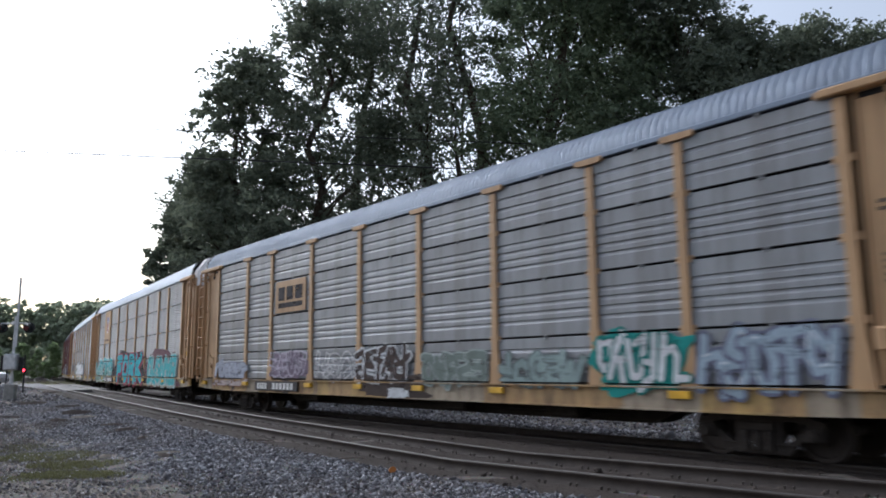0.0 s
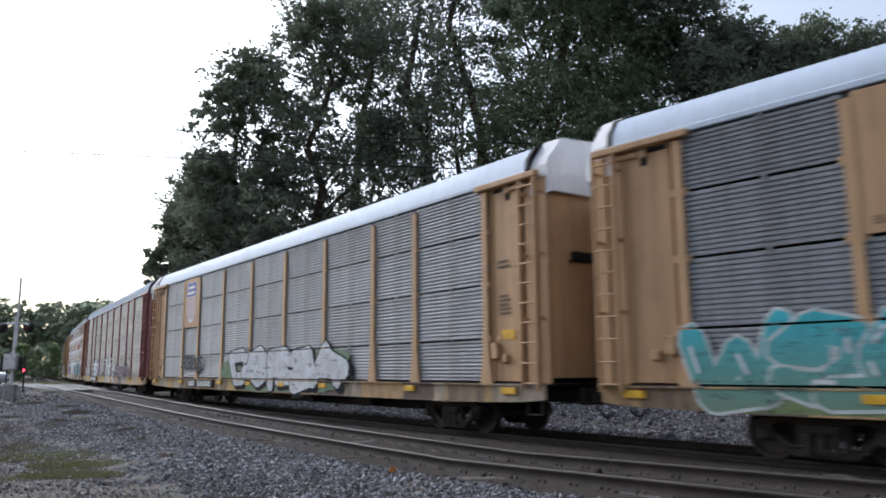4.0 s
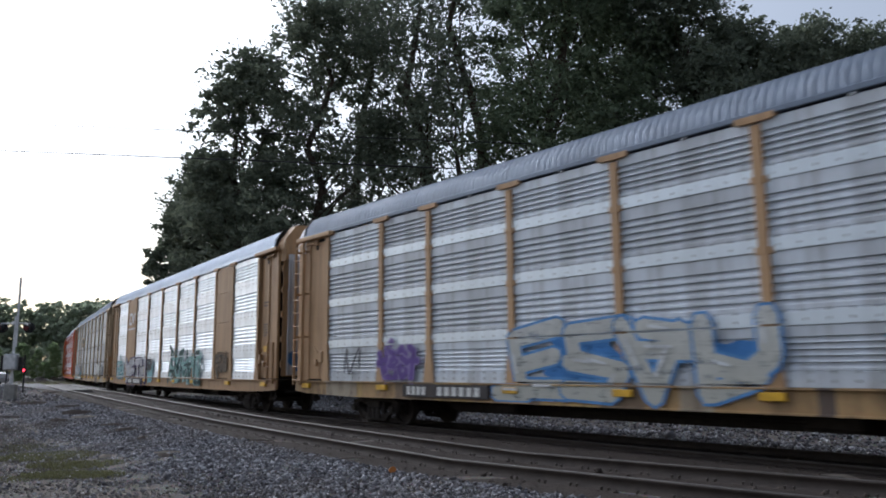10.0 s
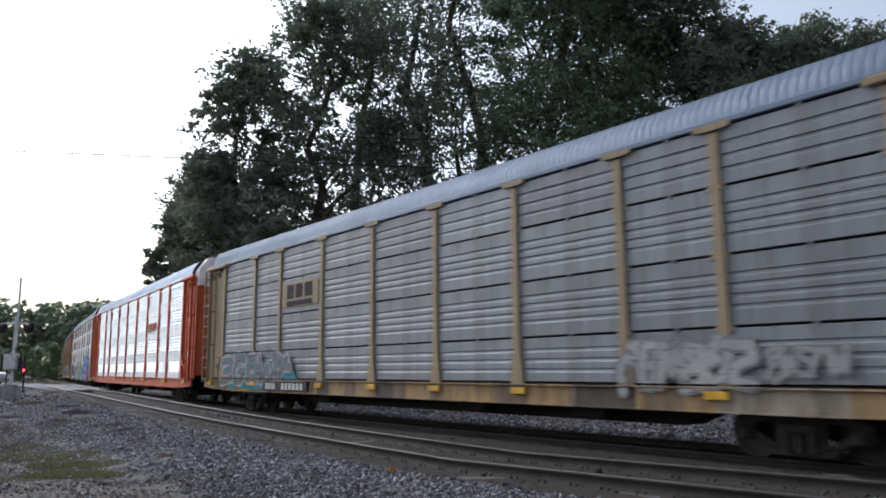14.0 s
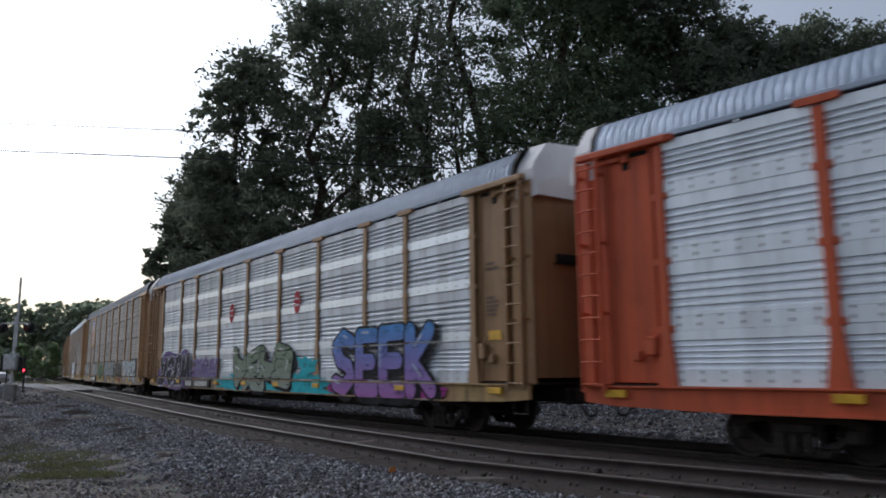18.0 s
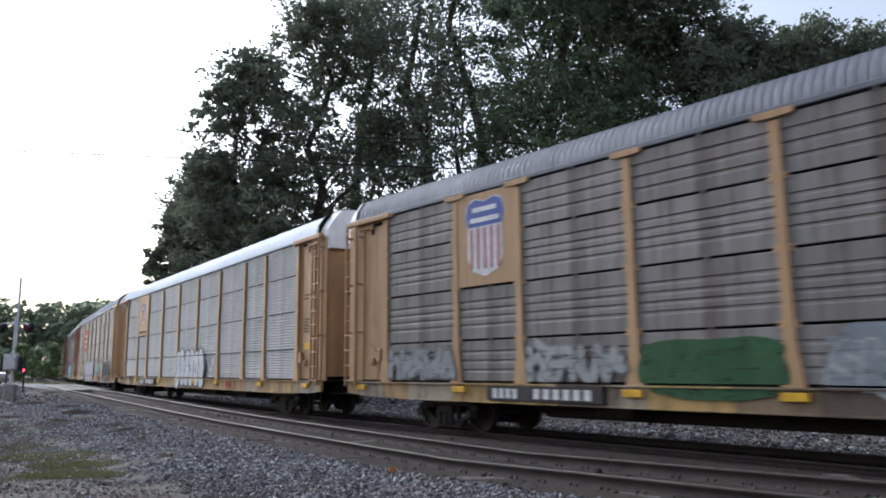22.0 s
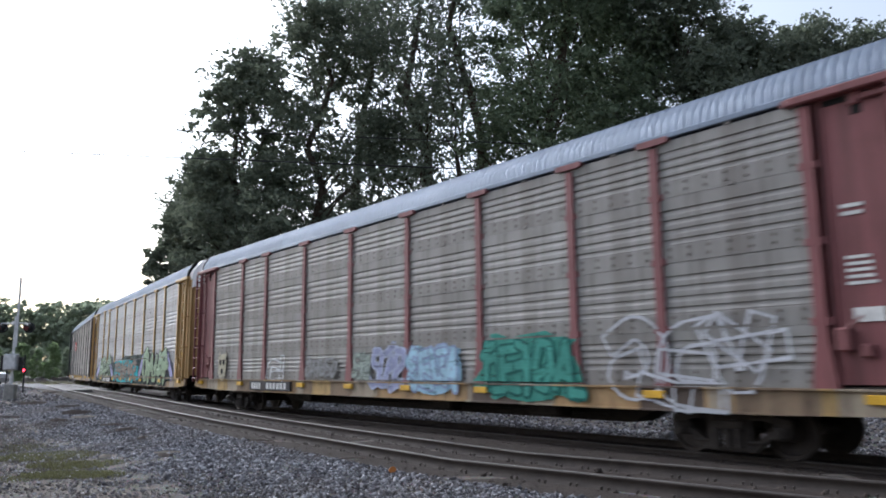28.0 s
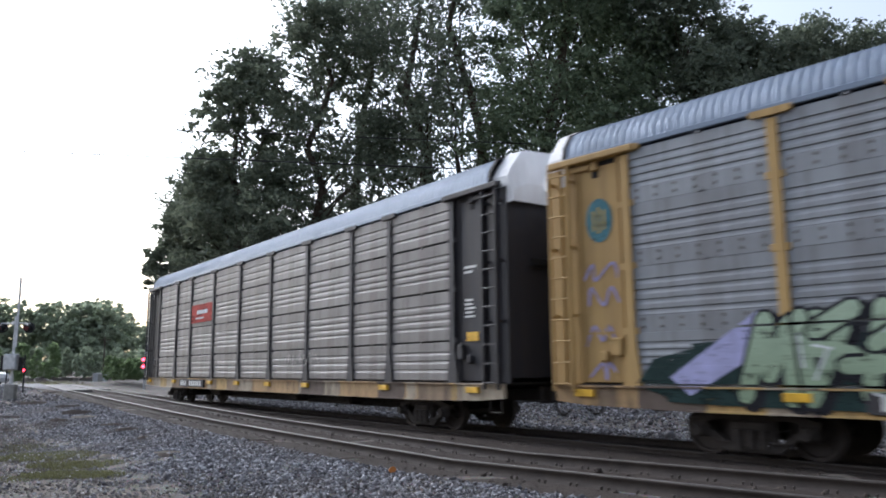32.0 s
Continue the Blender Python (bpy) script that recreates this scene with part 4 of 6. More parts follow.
def spray(col, low=None, z0=0.8, z1=2.2, worn=True):
    """Sprayed paint on ribbed sheets: thin and scuffed, broken at the gaps between the sheets, and fading to a second colour downwards where one is given."""
    key = (tuple(round(c, 3) for c in col), low, z0, z1, worn)
    if key not in SPRAY:
        m, nt, b = material("spray_paint", 0.7, 0, 0.15)
        n = noise_node(nt, 2.2, 5, 0.7)
        c = ramp(nt, n.outputs[0], [(0.3, tone(col, 0.8)), (0.65, tone(col, 1.22))])
        tc, sx = nt.nodes.new("ShaderNodeTexCoord"), nt.nodes.new("ShaderNodeSeparateXYZ")
        nt.links.new(tc.outputs["Object"], sx.inputs[0])
        if low:
            up = nt.nodes.new("ShaderNodeMapRange")
            up.inputs["From Min"].default_value, up.inputs["From Max"].default_value = z0, z1
            nt.links.new(sx.outputs[2], up.inputs[0])
            c = mix(nt, up.outputs[0], low, c)
        nt.links.new(c, b.inputs["Base Color"])
        ribs = nt.nodes.new("ShaderNodeTexWave")
        ribs.bands_direction, ribs.wave_profile = "Z", "SAW"
        ribs.inputs["Scale"].default_value, ribs.inputs["Distortion"].default_value = 1.75, 0.0
        nt.links.new(tc.outputs["Object"], ribs.inputs["Vector"])
        bump(nt, b, ribs.outputs["Fac"], 0.55, 0.035)
        keep = None
        for z in (1.125, 2.045):
            gap = nt.nodes.new("ShaderNodeMath")
            gap.operation, gap.inputs[1].default_value, gap.inputs[2].default_value = "COMPARE", z, 0.018
            nt.links.new(sx.outputs[2], gap.inputs[0])
            whole = nt.nodes.new("ShaderNodeMath")
            whole.operation, whole.inputs[0].default_value = "SUBTRACT", 1.0
            nt.links.new(gap.outputs[0], whole.inputs[1])
            if keep is None:
                keep = whole.outputs[0]
            else:
                both = nt.nodes.new("ShaderNodeMath")
                both.operation = "MULTIPLY"
                nt.links.new(keep, both.inputs[0])
                nt.links.new(whole.outputs[0], both.inputs[1])
                keep = both.outputs[0]
        if worn:
            old, scuff = noise_node(nt, 3.0, 6, 0.75, (1.0, 1.0, 1.6)), noise_node(nt, 1.0, 4, 0.7, (0.7, 0.7, 9.0))
            left = ramp(nt, mix(nt, 0.4, old.outputs[0], scuff.outputs[0]), [(0.38, (0.25,) * 3), (0.47, (0.95,) * 3)])
            both = nt.nodes.new("ShaderNodeMath")
            both.operation = "MULTIPLY"
            nt.links.new(left, both.inputs[0])
            nt.links.new(keep, both.inputs[1])
            keep = both.outputs[0]
        gone = nt.nodes.new("ShaderNodeBsdfTransparent")
        mx = nt.nodes.new("ShaderNodeMixShader")
        nt.links.new(keep, mx.inputs[0])
        nt.links.new(gone.outputs[0], mx.inputs[1])
        nt.links.new(b.outputs[0], mx.inputs[2])
        nt.links.new(mx.outputs[0], nt.nodes["Material Output"].inputs[0])
        SPRAY[key] = m
    return SPRAY[key]


def lettering(name, text, car, x, z, height, col, y=-1.585, stretch=1.0):
    """Small printed words on the wagon's side, readable from the camera's side."""
    cu = bpy.data.curves.new(name, "FONT")
    cu.body, cu.size, cu.align_x, cu.align_y, cu.extrude, cu.resolution_u = text, height / 0.72, "CENTER", "CENTER", 0.003, 3
    ob = new(name, cu)
    ob.data.materials.append(col)
    ob.parent = car
    ob.matrix_basis = Matrix.Translation((x, y, z)) @ Matrix.Rotation(math.pi / 2, 4, "X") @ Matrix.Diagonal((stretch, 1, 1, 1))
    return ob


def tag_scrawl(car, x, z, w, h, col, seed, width=0.05, y=-1.588):
    """A quick spray-can scrawl: strokes that rise, fall and loop back, as a flat ribbon."""
    r = random.Random(seed)
    k = max(4, round(w / h * 3.2))
    knots = [Vector((x - w / 2 + w * (i + r.uniform(-0.9, 0.9)) / (k - 1), 0, z + h * (0.5 if i % 2 else -0.5) * r.uniform(0.45, 1.0))) for i in range(k)]
    pts = []
    for i in range(k - 1):
        p0, p1, p2, p3 = knots[max(i - 1, 0)], knots[i], knots[i + 1], knots[min(i + 2, k - 1)]
        for j in range(8):
            t = j / 8
            pts.append(0.5 * (2 * p1 + (p2 - p0) * t + (2 * p0 - 5 * p1 + 4 * p2 - p3) * t * t + (3 * p1 - p0 - 3 * p2 + p3) * t ** 3))
    b = Build()
    vs, n = [], len(pts)
    for i, p in enumerate(pts):
        d = (pts[min(i + 1, n - 1)] - pts[max(i - 1, 0)]).normalized()
        o = Vector((-d.z, 0, d.x)) * width / 2 * (0.8 + 0.4 * math.sin(i * 0.3) ** 2)
        vs += [(p.x + o.x, y, p.z + o.z), (p.x - o.x, y, p.z - o.z)]
    b.add(vs, [(2 * i, 2 * i + 1, 2 * i + 3, 2 * i + 2) for i in range(n - 1)])
    return part("graffiti_tag", b, col, car)


def blob(car, x, z, w, h, col, seed, y=-1.574, rough=0.16, name="graffiti_field"):
    return part(name, Build().plate(wavy(x, z, w, h, seed, rough=rough), y, y - 0.004), col, car)


# Strokes of painted letters in a unit cell; the keys 0 to 9 are bent forms that spell nothing.
STROKES = {
    "F": [[(0.1, 0), (0.1, 1), (0.9, 1)], [(0.1, 0.5), (0.75, 0.52)]],
    "O": [[(0.5 + 0.42 * math.cos(k * 0.6283), 0.5 + 0.5 * math.sin(k * 0.6283)) for k in range(11)]],
    "R": [[(0.1, 0), (0.1, 1), (0.7, 0.97), (0.85, 0.75), (0.65, 0.5), (0.15, 0.48)], [(0.45, 0.48), (0.92, 0)]],
    "K": [[(0.1, 0), (0.1, 1)], [(0.9, 1), (0.15, 0.5), (0.95, 0)]],
    "S": [[(0.9, 0.88), (0.5, 1), (0.12, 0.8), (0.3, 0.55), (0.75, 0.42), (0.88, 0.2), (0.5, 0), (0.08, 0.1)]],
    "E": [[(0.9, 1), (0.12, 1), (0.12, 0), (0.9, 0)], [(0.12, 0.5), (0.75, 0.5)]],
    "W": [[(0, 1), (0.22, 0), (0.5, 0.72), (0.78, 0), (1, 1)]],
    "T": [[(0, 1), (1, 0.97)], [(0.5, 1), (0.45, 0)]],
    "H": [[(0.1, 0), (0.1, 1)], [(0.9, 0), (0.9, 1)], [(0.1, 0.5), (0.9, 0.5)]],
    "0": [[(0.85, 0.8), (0.45, 1), (0.1, 0.6), (0.15, 0.15), (0.6, 0), (0.9, 0.35), (0.5, 0.42)]],
    "1": [[(0.05, 0), (0.4, 1), (0.75, 0.1)], [(0.2, 0.35), (0.95, 0.4)]],
    "2": [[(0.1, 1), (0.55, 0.9), (0.5, 0)], [(0.05, 0.55), (0.95, 0.65)]],
    "3": [[(0.1, 0.05), (0.12, 0.95)], [(0.12, 0.55), (0.6, 0.7), (0.85, 0.5), (0.85, 0)]],
    "4": [[(0.9, 0.95), (0.2, 0.85), (0.15, 0.1), (0.9, 0.05)], [(0.2, 0.5), (0.8, 0.45)]],
    "5": [[(0.1, 0), (0.15, 0.95), (0.8, 0.85), (0.75, 0.5), (0.2, 0.45)], [(0.5, 0.45), (1, -0.05)]],
    "6": [[(0.05, 0.9), (0.3, 0.1), (0.7, 0.1), (0.95, 0.95)]],
    "7": [[(0.05, 0.1), (0.3, 1), (0.55, 0.35), (0.8, 1), (0.95, 0.05)]],
    "8": [[(0.15, 0.5), (0.3, 0.95), (0.75, 0.9), (0.85, 0.5), (0.6, 0.05), (0.25, 0.1), (0.15, 0.5)]],
    "9": [[(0.9, 0.9), (0.3, 0.95), (0.15, 0.65), (0.75, 0.45), (0.8, 0.1), (0.05, 0.05)]],
}


def cells(keys, x, z, w, h, r, lean, jump=1.0):
    """The strokes of a row of letters, set in the wagon's side plane, letter by letter."""
    cw = w / len(keys)
    for i, key in enumerate(keys):
        bent = key.isdigit()
        sx, sz = cw * (r.uniform(1.0, 1.3) if bent else r.uniform(0.80, 0.92)), h * (1 - jump * r.uniform(0.0, 0.14))
        a, cx, cz = jump * r.uniform(-0.09, 0.09) * (2.2 if bent else 1.0), x - w / 2 + cw * (i + 0.5), z + jump * r.uniform(-0.05, 0.05) * h
        turn_u, turn_v = (bent and r.random() < 0.5), (bent and r.random() < 0.5)
        lines = list(STROKES[key])
        if bent and jump > 0.5:
            # a spike or bar that runs out of the form
            u, v, k = r.uniform(0.0, 1.0), r.choice((0.05, 0.5, 0.95)), r.choice((-1, 1))
            lines.append([(u, v), (u + 0.55 * k, v + r.uniform(-0.35, 0.35))])
        for line in lines:
            pts = []
            for u, v in line:
                u, v = 1 - u if turn_u else u, 1 - v if turn_v else v
                du, dv = (u - 0.5) * sx + lean * (v - 0.5) * sz, (v - 0.5) * sz
                pts.append((cx + du * math.cos(a) - dv * math.sin(a), max(0.92, cz + du * math.sin(a) + dv * math.cos(a))))
            yield i, pts


def painted(car, keys, x, z, w, h, fill, edge, seed, fat, lean=0.1, glint=None, block=0.0, rim=0.07, low=None, jump=1.0, ends=5):
    """Fat painted letters: a block shadow, an outline, the fill and light dashes on it, one letter lapping over the next."""
    r = random.Random(seed)
    out, ins, gl, sh = Build(), Build(), Build(), Build()
    ww = min(fat * h, 0.31 * w / len(keys))
    k = 0
    for i, pts in cells(keys, x, z, w - ww, h - ww, r, lean, jump):
        for p, q in zip(pts[:-1], pts[1:]):
            d = 0.0030 * i + 0.00012 * (k % 20)
            wk = ww * r.uniform(0.9, 1.1)
            if block:
                stroke(sh, (p[0] + block, p[1] - block * 0.7), (q[0] + block, q[1] - block * 0.7), wk + 2 * rim, -1.5795 - 0.00006 * k)
            stroke(out, p, q, wk + 2 * rim, -1.5860 - d, ends)
            stroke(ins, p, q, wk, -1.5887 - d, ends)
            if r.random() < 0.45:
                e = ww * 0.2
                stroke(gl, (p[0] * 0.75 + q[0] * 0.25 - e, p[1] * 0.75 + q[1] * 0.25 + e), (p[0] * 0.35 + q[0] * 0.65 - e, p[1] * 0.35 + q[1] * 0.65 + e), ww * 0.16, -1.6280 - 0.0001 * k)
            k += 1
    if block:
        tagged(part("graffiti_shadow", sh, spray(edge), car), kind="stuff")
    tagged(part("graffiti_outline", out, spray(edge), car), kind="stuff")
    tagged(part("graffiti_fill", ins, spray(fill, low, z - h / 2, z + h / 2), car), kind="stuff")
    if glint and gl.v:
        tagged(part("graffiti_highlight", gl, spray(glint), car), kind="stuff")


def wild(car, x, z, w, h, n, fill, edge, seed, field=None, glint=None, fat=0.24, low=None, block=0.0, lean=None):
    """A graffiti piece that cannot be read: crowded bent forms over a field of colour."""
    r = random.Random(seed * 7 + 1)
    if field:
        blob(car, x, z - 0.03, w * 1.08, h * 1.12, spray(field), seed)
    keys, n = "", max(3, round(n * 1.25))
    while len(keys) < n:
        k = r.choice("0123456789")
        if k not in keys[-2:]:
            keys += k
    painted(car, keys, x, z, w, h, fill, edge, seed, fat, r.uniform(-0.05, 0.2) if lean is None else lean, glint, block, 0.055 * min(1.0, h), low, 1.0, 3 if seed % 2 else 5)


def piece(car, x, z, w, h, text, fill, edge, seed, field=None, lean=0.1, fat=0.24, block=0.12, glint=None, low=None, jump=0.7):
    """A graffiti piece with letters that can be read."""
    if field:
        blob(car, x, z - 0.05, w * 1.12, h * 1.08, spray(field), seed)
    painted(car, text, x, z, w, h, fill, edge, seed, fat, lean, glint, block, 0.07, low, jump)


def bubbles(car, x, z, w, h, n, fill, edge, seed, rim=0.055, inner=True):
    """Swollen upright lobes set close together, two rows deep, with an outline round each."""
    r = random.Random(seed)
    out, ins, cut = Build(), Build(), Build()
    cw = w / n
    for i in range(n):
        cx = x - w / 2 + cw * (i + 0.5)
        top, mid, bot = z + h / 2 * r.uniform(0.78, 1.0) - cw * 0.45, z - h * r.uniform(0.02, 0.10), z - h / 2 * r.uniform(0.85, 1.0) + cw * 0.42
        lean = r.uniform(-0.08, 0.12)
        for j, (p, q) in enumerate((((cx + lean, mid), (cx - lean * 0.5 + r.uniform(-0.05, 0.05), bot)), ((cx - lean * 0.4, mid + 0.12), (cx + lean, top)))):
            wk = cw * r.uniform(0.86, 1.02)
            d = 0.0030 * i + 0.0012 * j
            stroke(out, p, q, wk + 2 * rim, -1.5840 - d, 9)
            stroke(ins, p, q, wk, -1.5868 - d, 9)
        if inner and r.random() < 0.75:
            stroke(cut, (cx + r.uniform(-0.06, 0.06), mid - 0.1), (cx + r.uniform(-0.1, 0.1), mid + h * r.uniform(0.08, 0.2)), 0.08, -1.632 - 0.0003 * i)
    tagged(part("graffiti_outline", out, spray(edge), car), kind="stuff")
    tagged(part("graffiti_fill", ins, spray(fill, worn=False), car), kind="stuff")
    if cut.v:
        tagged(part("graffiti_line", cut, spray(edge), car), kind="stuff")


def hollow(car, x, z, w, h, n, col, seed, fat=0.22, line=0.045):
    """Large open forms drawn only as an outline."""
    r = random.Random(seed)
    keys = ""
    while len(keys) < n:
        k = r.choice("0123456789")
        if k not in keys[-2:]:
            keys += k
    b, k = Build(), 0
    for i, pts in cells(keys, x, z, w * 0.94, h * 0.86, r, 0.1):
        v = [Vector(p) for p in pts]
        for _ in range(2):
            v = [v[0]] + [p.lerp(q, t) for p, q in zip(v[:-1], v[1:]) for t in (0.25, 0.75)] + [v[-1]]
        for side in (-1, 1):
            rim = []
            for j, p in enumerate(v):
                d = (v[min(j + 1, len(v) - 1)] - v[max(j - 1, 0)]).normalized()
                rim.append(p + Vector((-d.y, d.x)) * side * fat * h * 0.5 + d * (0.4 * fat * h * ((j == len(v) - 1) - (j == 0))))
            for p, q in zip(rim[:-1], rim[1:]):
                stroke(b, p, q, line * r.uniform(0.8, 1.3), -1.590 - 0.0001 * k, 3)
                k += 1
            if side > 0:
                ends = (rim[0], rim[-1])
            else:
                first = (rim[0], rim[-1])
        for p, q in zip(first, ends):
            stroke(b, p, q, line, -1.590 - 0.0001 * k, 3)
            k += 1
    tagged(part("graffiti_outline", b, col, car), kind="stuff")


def bars(car, x, z, w, h, rows, col, y=-1.475, seed=1):
    """Unreadable small lettering as plain bars."""
    r = random.Random(seed)
    for i in range(rows):
        ww = w * r.uniform(0.6, 1)
        part("stencil_bar", Build().box((x - (w - ww) / 2, y, z + h / 2 - h * (i + 0.5) / rows), (ww, 0.006, h / rows * 0.5)), col, car)


def bar_row(car, x, z, n, w, h, col, y=-1.623):
    """A row of upright bars in place of a running number."""
    me = cached(("bar", round(w / n, 3), h), lambda: Build().box((0, 0, 0), (w / n * 0.62, 0.008, h)).mesh("number_bar"))
    for i in range(n):
        part("number_bar", me, col, car, at=(x + w * (i + 0.5) / n - w / 2, y, z))


def stroke(b, p, q, w, y, n=5):
    """A flat stroke with round ends from p to q in the x-z plane."""
    p, q = Vector((p[0], p[1])), Vector((q[0], q[1]))
    a = math.atan2(q.y - p.y, q.x - p.x)
    pts = [(q.x + w / 2 * math.cos(a - math.pi / 2 + math.pi * i / n), q.y + w / 2 * math.sin(a - math.pi / 2 + math.pi * i / n)) for i in range(n + 1)]
    pts += [(p.x + w / 2 * math.cos(a + math.pi / 2 + math.pi * i / n), p.y + w / 2 * math.sin(a + math.pi / 2 + math.pi * i / n)) for i in range(n + 1)]
    b.add([(x, y, z) for x, z in pts], [tuple(range(len(pts)))])


def shield_plate(car, bay, faded=False):
    """A plain panel with a striped shield, across the upper rows of one bay."""
    x = (POSTS[bay] + POSTS[bay + 1]) / 2
    blue, white, red = plain("shield_blue", (0.035, 0.07, 0.30), 0.55), plain("shield_white", (0.62, 0.62, 0.64), 0.55), plain("shield_red", (0.36, 0.12, 0.11), 0.55)
    part("shield_plate", Build().box((x, -1.548, 4.29), (1.86, 0.016, 2.10), 0.006), paint["tan"], car)
    k = 0.66 if faded else 1.08
    out = [(-0.52, 0.72), (-0.30, 0.80), (0, 0.72), (0.30, 0.80), (0.52, 0.72), (0.60, 0.45), (0.52, 0.2), (0.52, -0.45), (0.40, -0.72), (0, -0.86), (-0.40, -0.72), (-0.52, -0.45), (-0.52, 0.2), (-0.60, 0.45)]
    z0 = 4.42 if faded else 4.36
    if faded:
        lettering("slogan", "BUILDING AMERICA", car, x, 3.42, 0.13, stencil_dark, -1.558, 0.95)
    part("shield", Build().plate([(x + a * k, z0 + c * k) for a, c in out], -1.562, -1.556), white, car)
    part("shield_top", Build().plate([(x + a * k * 0.95, z0 + c * k * 0.97) for a, c in out[:7] + [(-0.52, 0.2), (-0.6, 0.45)]], -1.570, -1.564), blue, car)
    me = cached(("stripe", k), lambda: Build().box((0, 0, 0), (0.075 * k, 0.006, 0.86 * k)).mesh("shield_stripe"))
    for i in range(5):
        part("shield_stripe", me, red, car, at=(x + (-0.40 + 0.2 * i) * k, -1.568, z0 - 0.27 * k))
    for i, w in ((0, 0.72), (1, 0.86)):
        part("shield_bar", Build().box((x, -1.574, z0 + (0.55 - 0.22 * i) * k), (w * k, 0.006, 0.10 * k)), white, car)


def plate_at(car, bay, z0, z1, mat, marks=None, mark_mat=None, inset=0.1):
    x0, x1 = POSTS[bay] + inset, POSTS[bay + 1] - inset
    part("logo_plate", Build().box(((x0 + x1) / 2, -1.548, (z0 + z1) / 2), (x1 - x0, 0.016, z1 - z0), 0.006), mat, car)
    for mx, mz, mw, mh in marks or ():
        part("logo_mark", Build().box(((x0 + x1) / 2 + mx, -1.562, (z0 + z1) / 2 + mz), (mw, 0.006, mh)), mark_mat, car)


def slant_marks(car, x, z, n, w, h, col, line):
    """A slanted row of block shapes over a bar, in place of a company's mark."""
    for i in range(n):
        x0 = x - w / 2 + w * i / n
        part("logo_mark", Build().plate([(x0, z), (x0 + w / n * 0.8, z), (x0 + w / n * 0.8 + h * 0.35, z + h), (x0 + h * 0.35, z + h)], -1.552, -1.546), col, car)
    part("logo_line", Build().plate([(x - w / 2 - 0.15, z - 0.10), (x + w / 2, z - 0.06), (x + w / 2, z - 0.02), (x - w / 2 - 0.1, z - 0.05)], -1.552, -1.546), line, car)


def wagon(spec, seed):
    """One covered car-carrier wagon on two bogies."""
    car = tagged(new("autorack_wagon"), spec["label"], "rail wagon", "wagons of the train")
    p, st, rf = paint[spec["paint"]], steel[spec["steel"]], roofing[spec["roof"]]
    pp = paint[spec.get("post", spec["paint"])]
    style = spec.get("style", "ribs")
    r = random.Random(seed)
    # solid near-black block put in for the shade of the hollow body
    part("interior", cached("core", lambda: Build().box((0, 0, 3.25), (26.6, 2.72, 4.2)).mesh("interior")), inside_shade, car)
    solid = spec.get("solid", {})
    for side in (-1, 1):
        turn = Matrix.Identity(4) if side < 0 else FLIP
        for i in range(9):
            for j, (z0, z1) in enumerate(ROWS):
                w = POSTS[i + 1] - POSTS[i] - 0.10
                kind = "flat" if side < 0 and (i, j) in solid else style
                if kind == "flat":
                    me = cached(("flat", round(w, 3), j), lambda: Build().box((0, -0.03, (z1 - z0) / 2), (w + 0.1, 0.05, z1 - z0 + 0.03), 0.006).mesh("plain_panel"))
                    ob = part("plain_panel", me, pp, car)
                else:
                    me = cached((kind, round(w, 3), j), lambda: panel_mesh(kind, w, z1 - z0))
                    ob = part("side_panel", me, st, car)
                    if style in ("soft", "bands") and side < 0:
                        tagged(part("rivets", cached(("rivets", round(w, 3)), lambda: rivet_mesh(w)), rivet_rust if style == "soft" else rivet_zinc, car, at=((POSTS[i] + POSTS[i + 1]) / 2, -1.492, z0)), kind="stuff")
                    if spec.get("splice") and side < 0 and j > 0:
                        band = cached(("splice", round(w, 3)), lambda: Build().box((0, -0.042, 0.07), (w, 0.012, 0.21), 0.003).mesh("splice_band"))
                        part("splice_band", band, splice_steel, car, at=((POSTS[i] + POSTS[i + 1]) / 2, -1.49, z0))
                cx = (POSTS[i] + POSTS[i + 1]) / 2 if side < 0 else -(POSTS[i] + POSTS[i + 1]) / 2
                ob.matrix_basis = turn @ Matrix.Translation((cx, -1.49 + r.uniform(-0.006, 0.006), z0 + 0.0)) @ Matrix.Rotation(r.uniform(-0.002, 0.002), 4, "Y")
        for x in POSTS:
            part("post", cached(("post", style), lambda: post_mesh(style != "fine")), pp, car, at=turn @ Matrix.Translation((x, -1.44, 0)))
        part("top_rail", cached("top_rail", lambda: Build().box((0, -1.50, 5.44), (26.4, 0.10, 0.11), 0.015).mesh("top_rail")), rf, car, at=turn)
        for e in (-1, 1):
            # the end panel's mirror image along the wagon
            mir = turn @ (Matrix.Identity(4) if e * side < 0 else Matrix.Diagonal((-1, 1, 1, 1)))
            full = spec.get("ends") == "full"
            part("end_panel", cached(("endp", full), lambda: end_panel_mesh(full)), p, car, at=mir)
            for tx in ((11.98, 12.72, 13.49) if full else (12.05, 12.95)):
                part("panel_trim", cached("trim", trim_mesh), p, car, at=mir @ Matrix.Translation((tx, 0, 0)))
            part("door_header", cached("header", header_mesh), p, car, at=mir)
            part("door_lock", cached("lock", lock_mesh), p, car, at=mir)
            part("door_notch", cached("notch", notch_mesh), inside_shade, car, at=mir)
            if not full:
                part("corner_post", cached("corner", corner_mesh), p, car, at=mir)
            part("ladder", cached(("ladder", full), lambda: ladder_mesh(not full)), p, car, at=mir)
    deep = 0.006 if spec["roof"] == "white" else 0.016
    part("roof", cached(("roof", deep), lambda: roof_mesh(deep)), rf, car)
    part("deck", cached("deck", lambda: Build().box((0, 0, 1.10), (27.2, 2.9, 0.05)).mesh("deck")), under_steel, car)
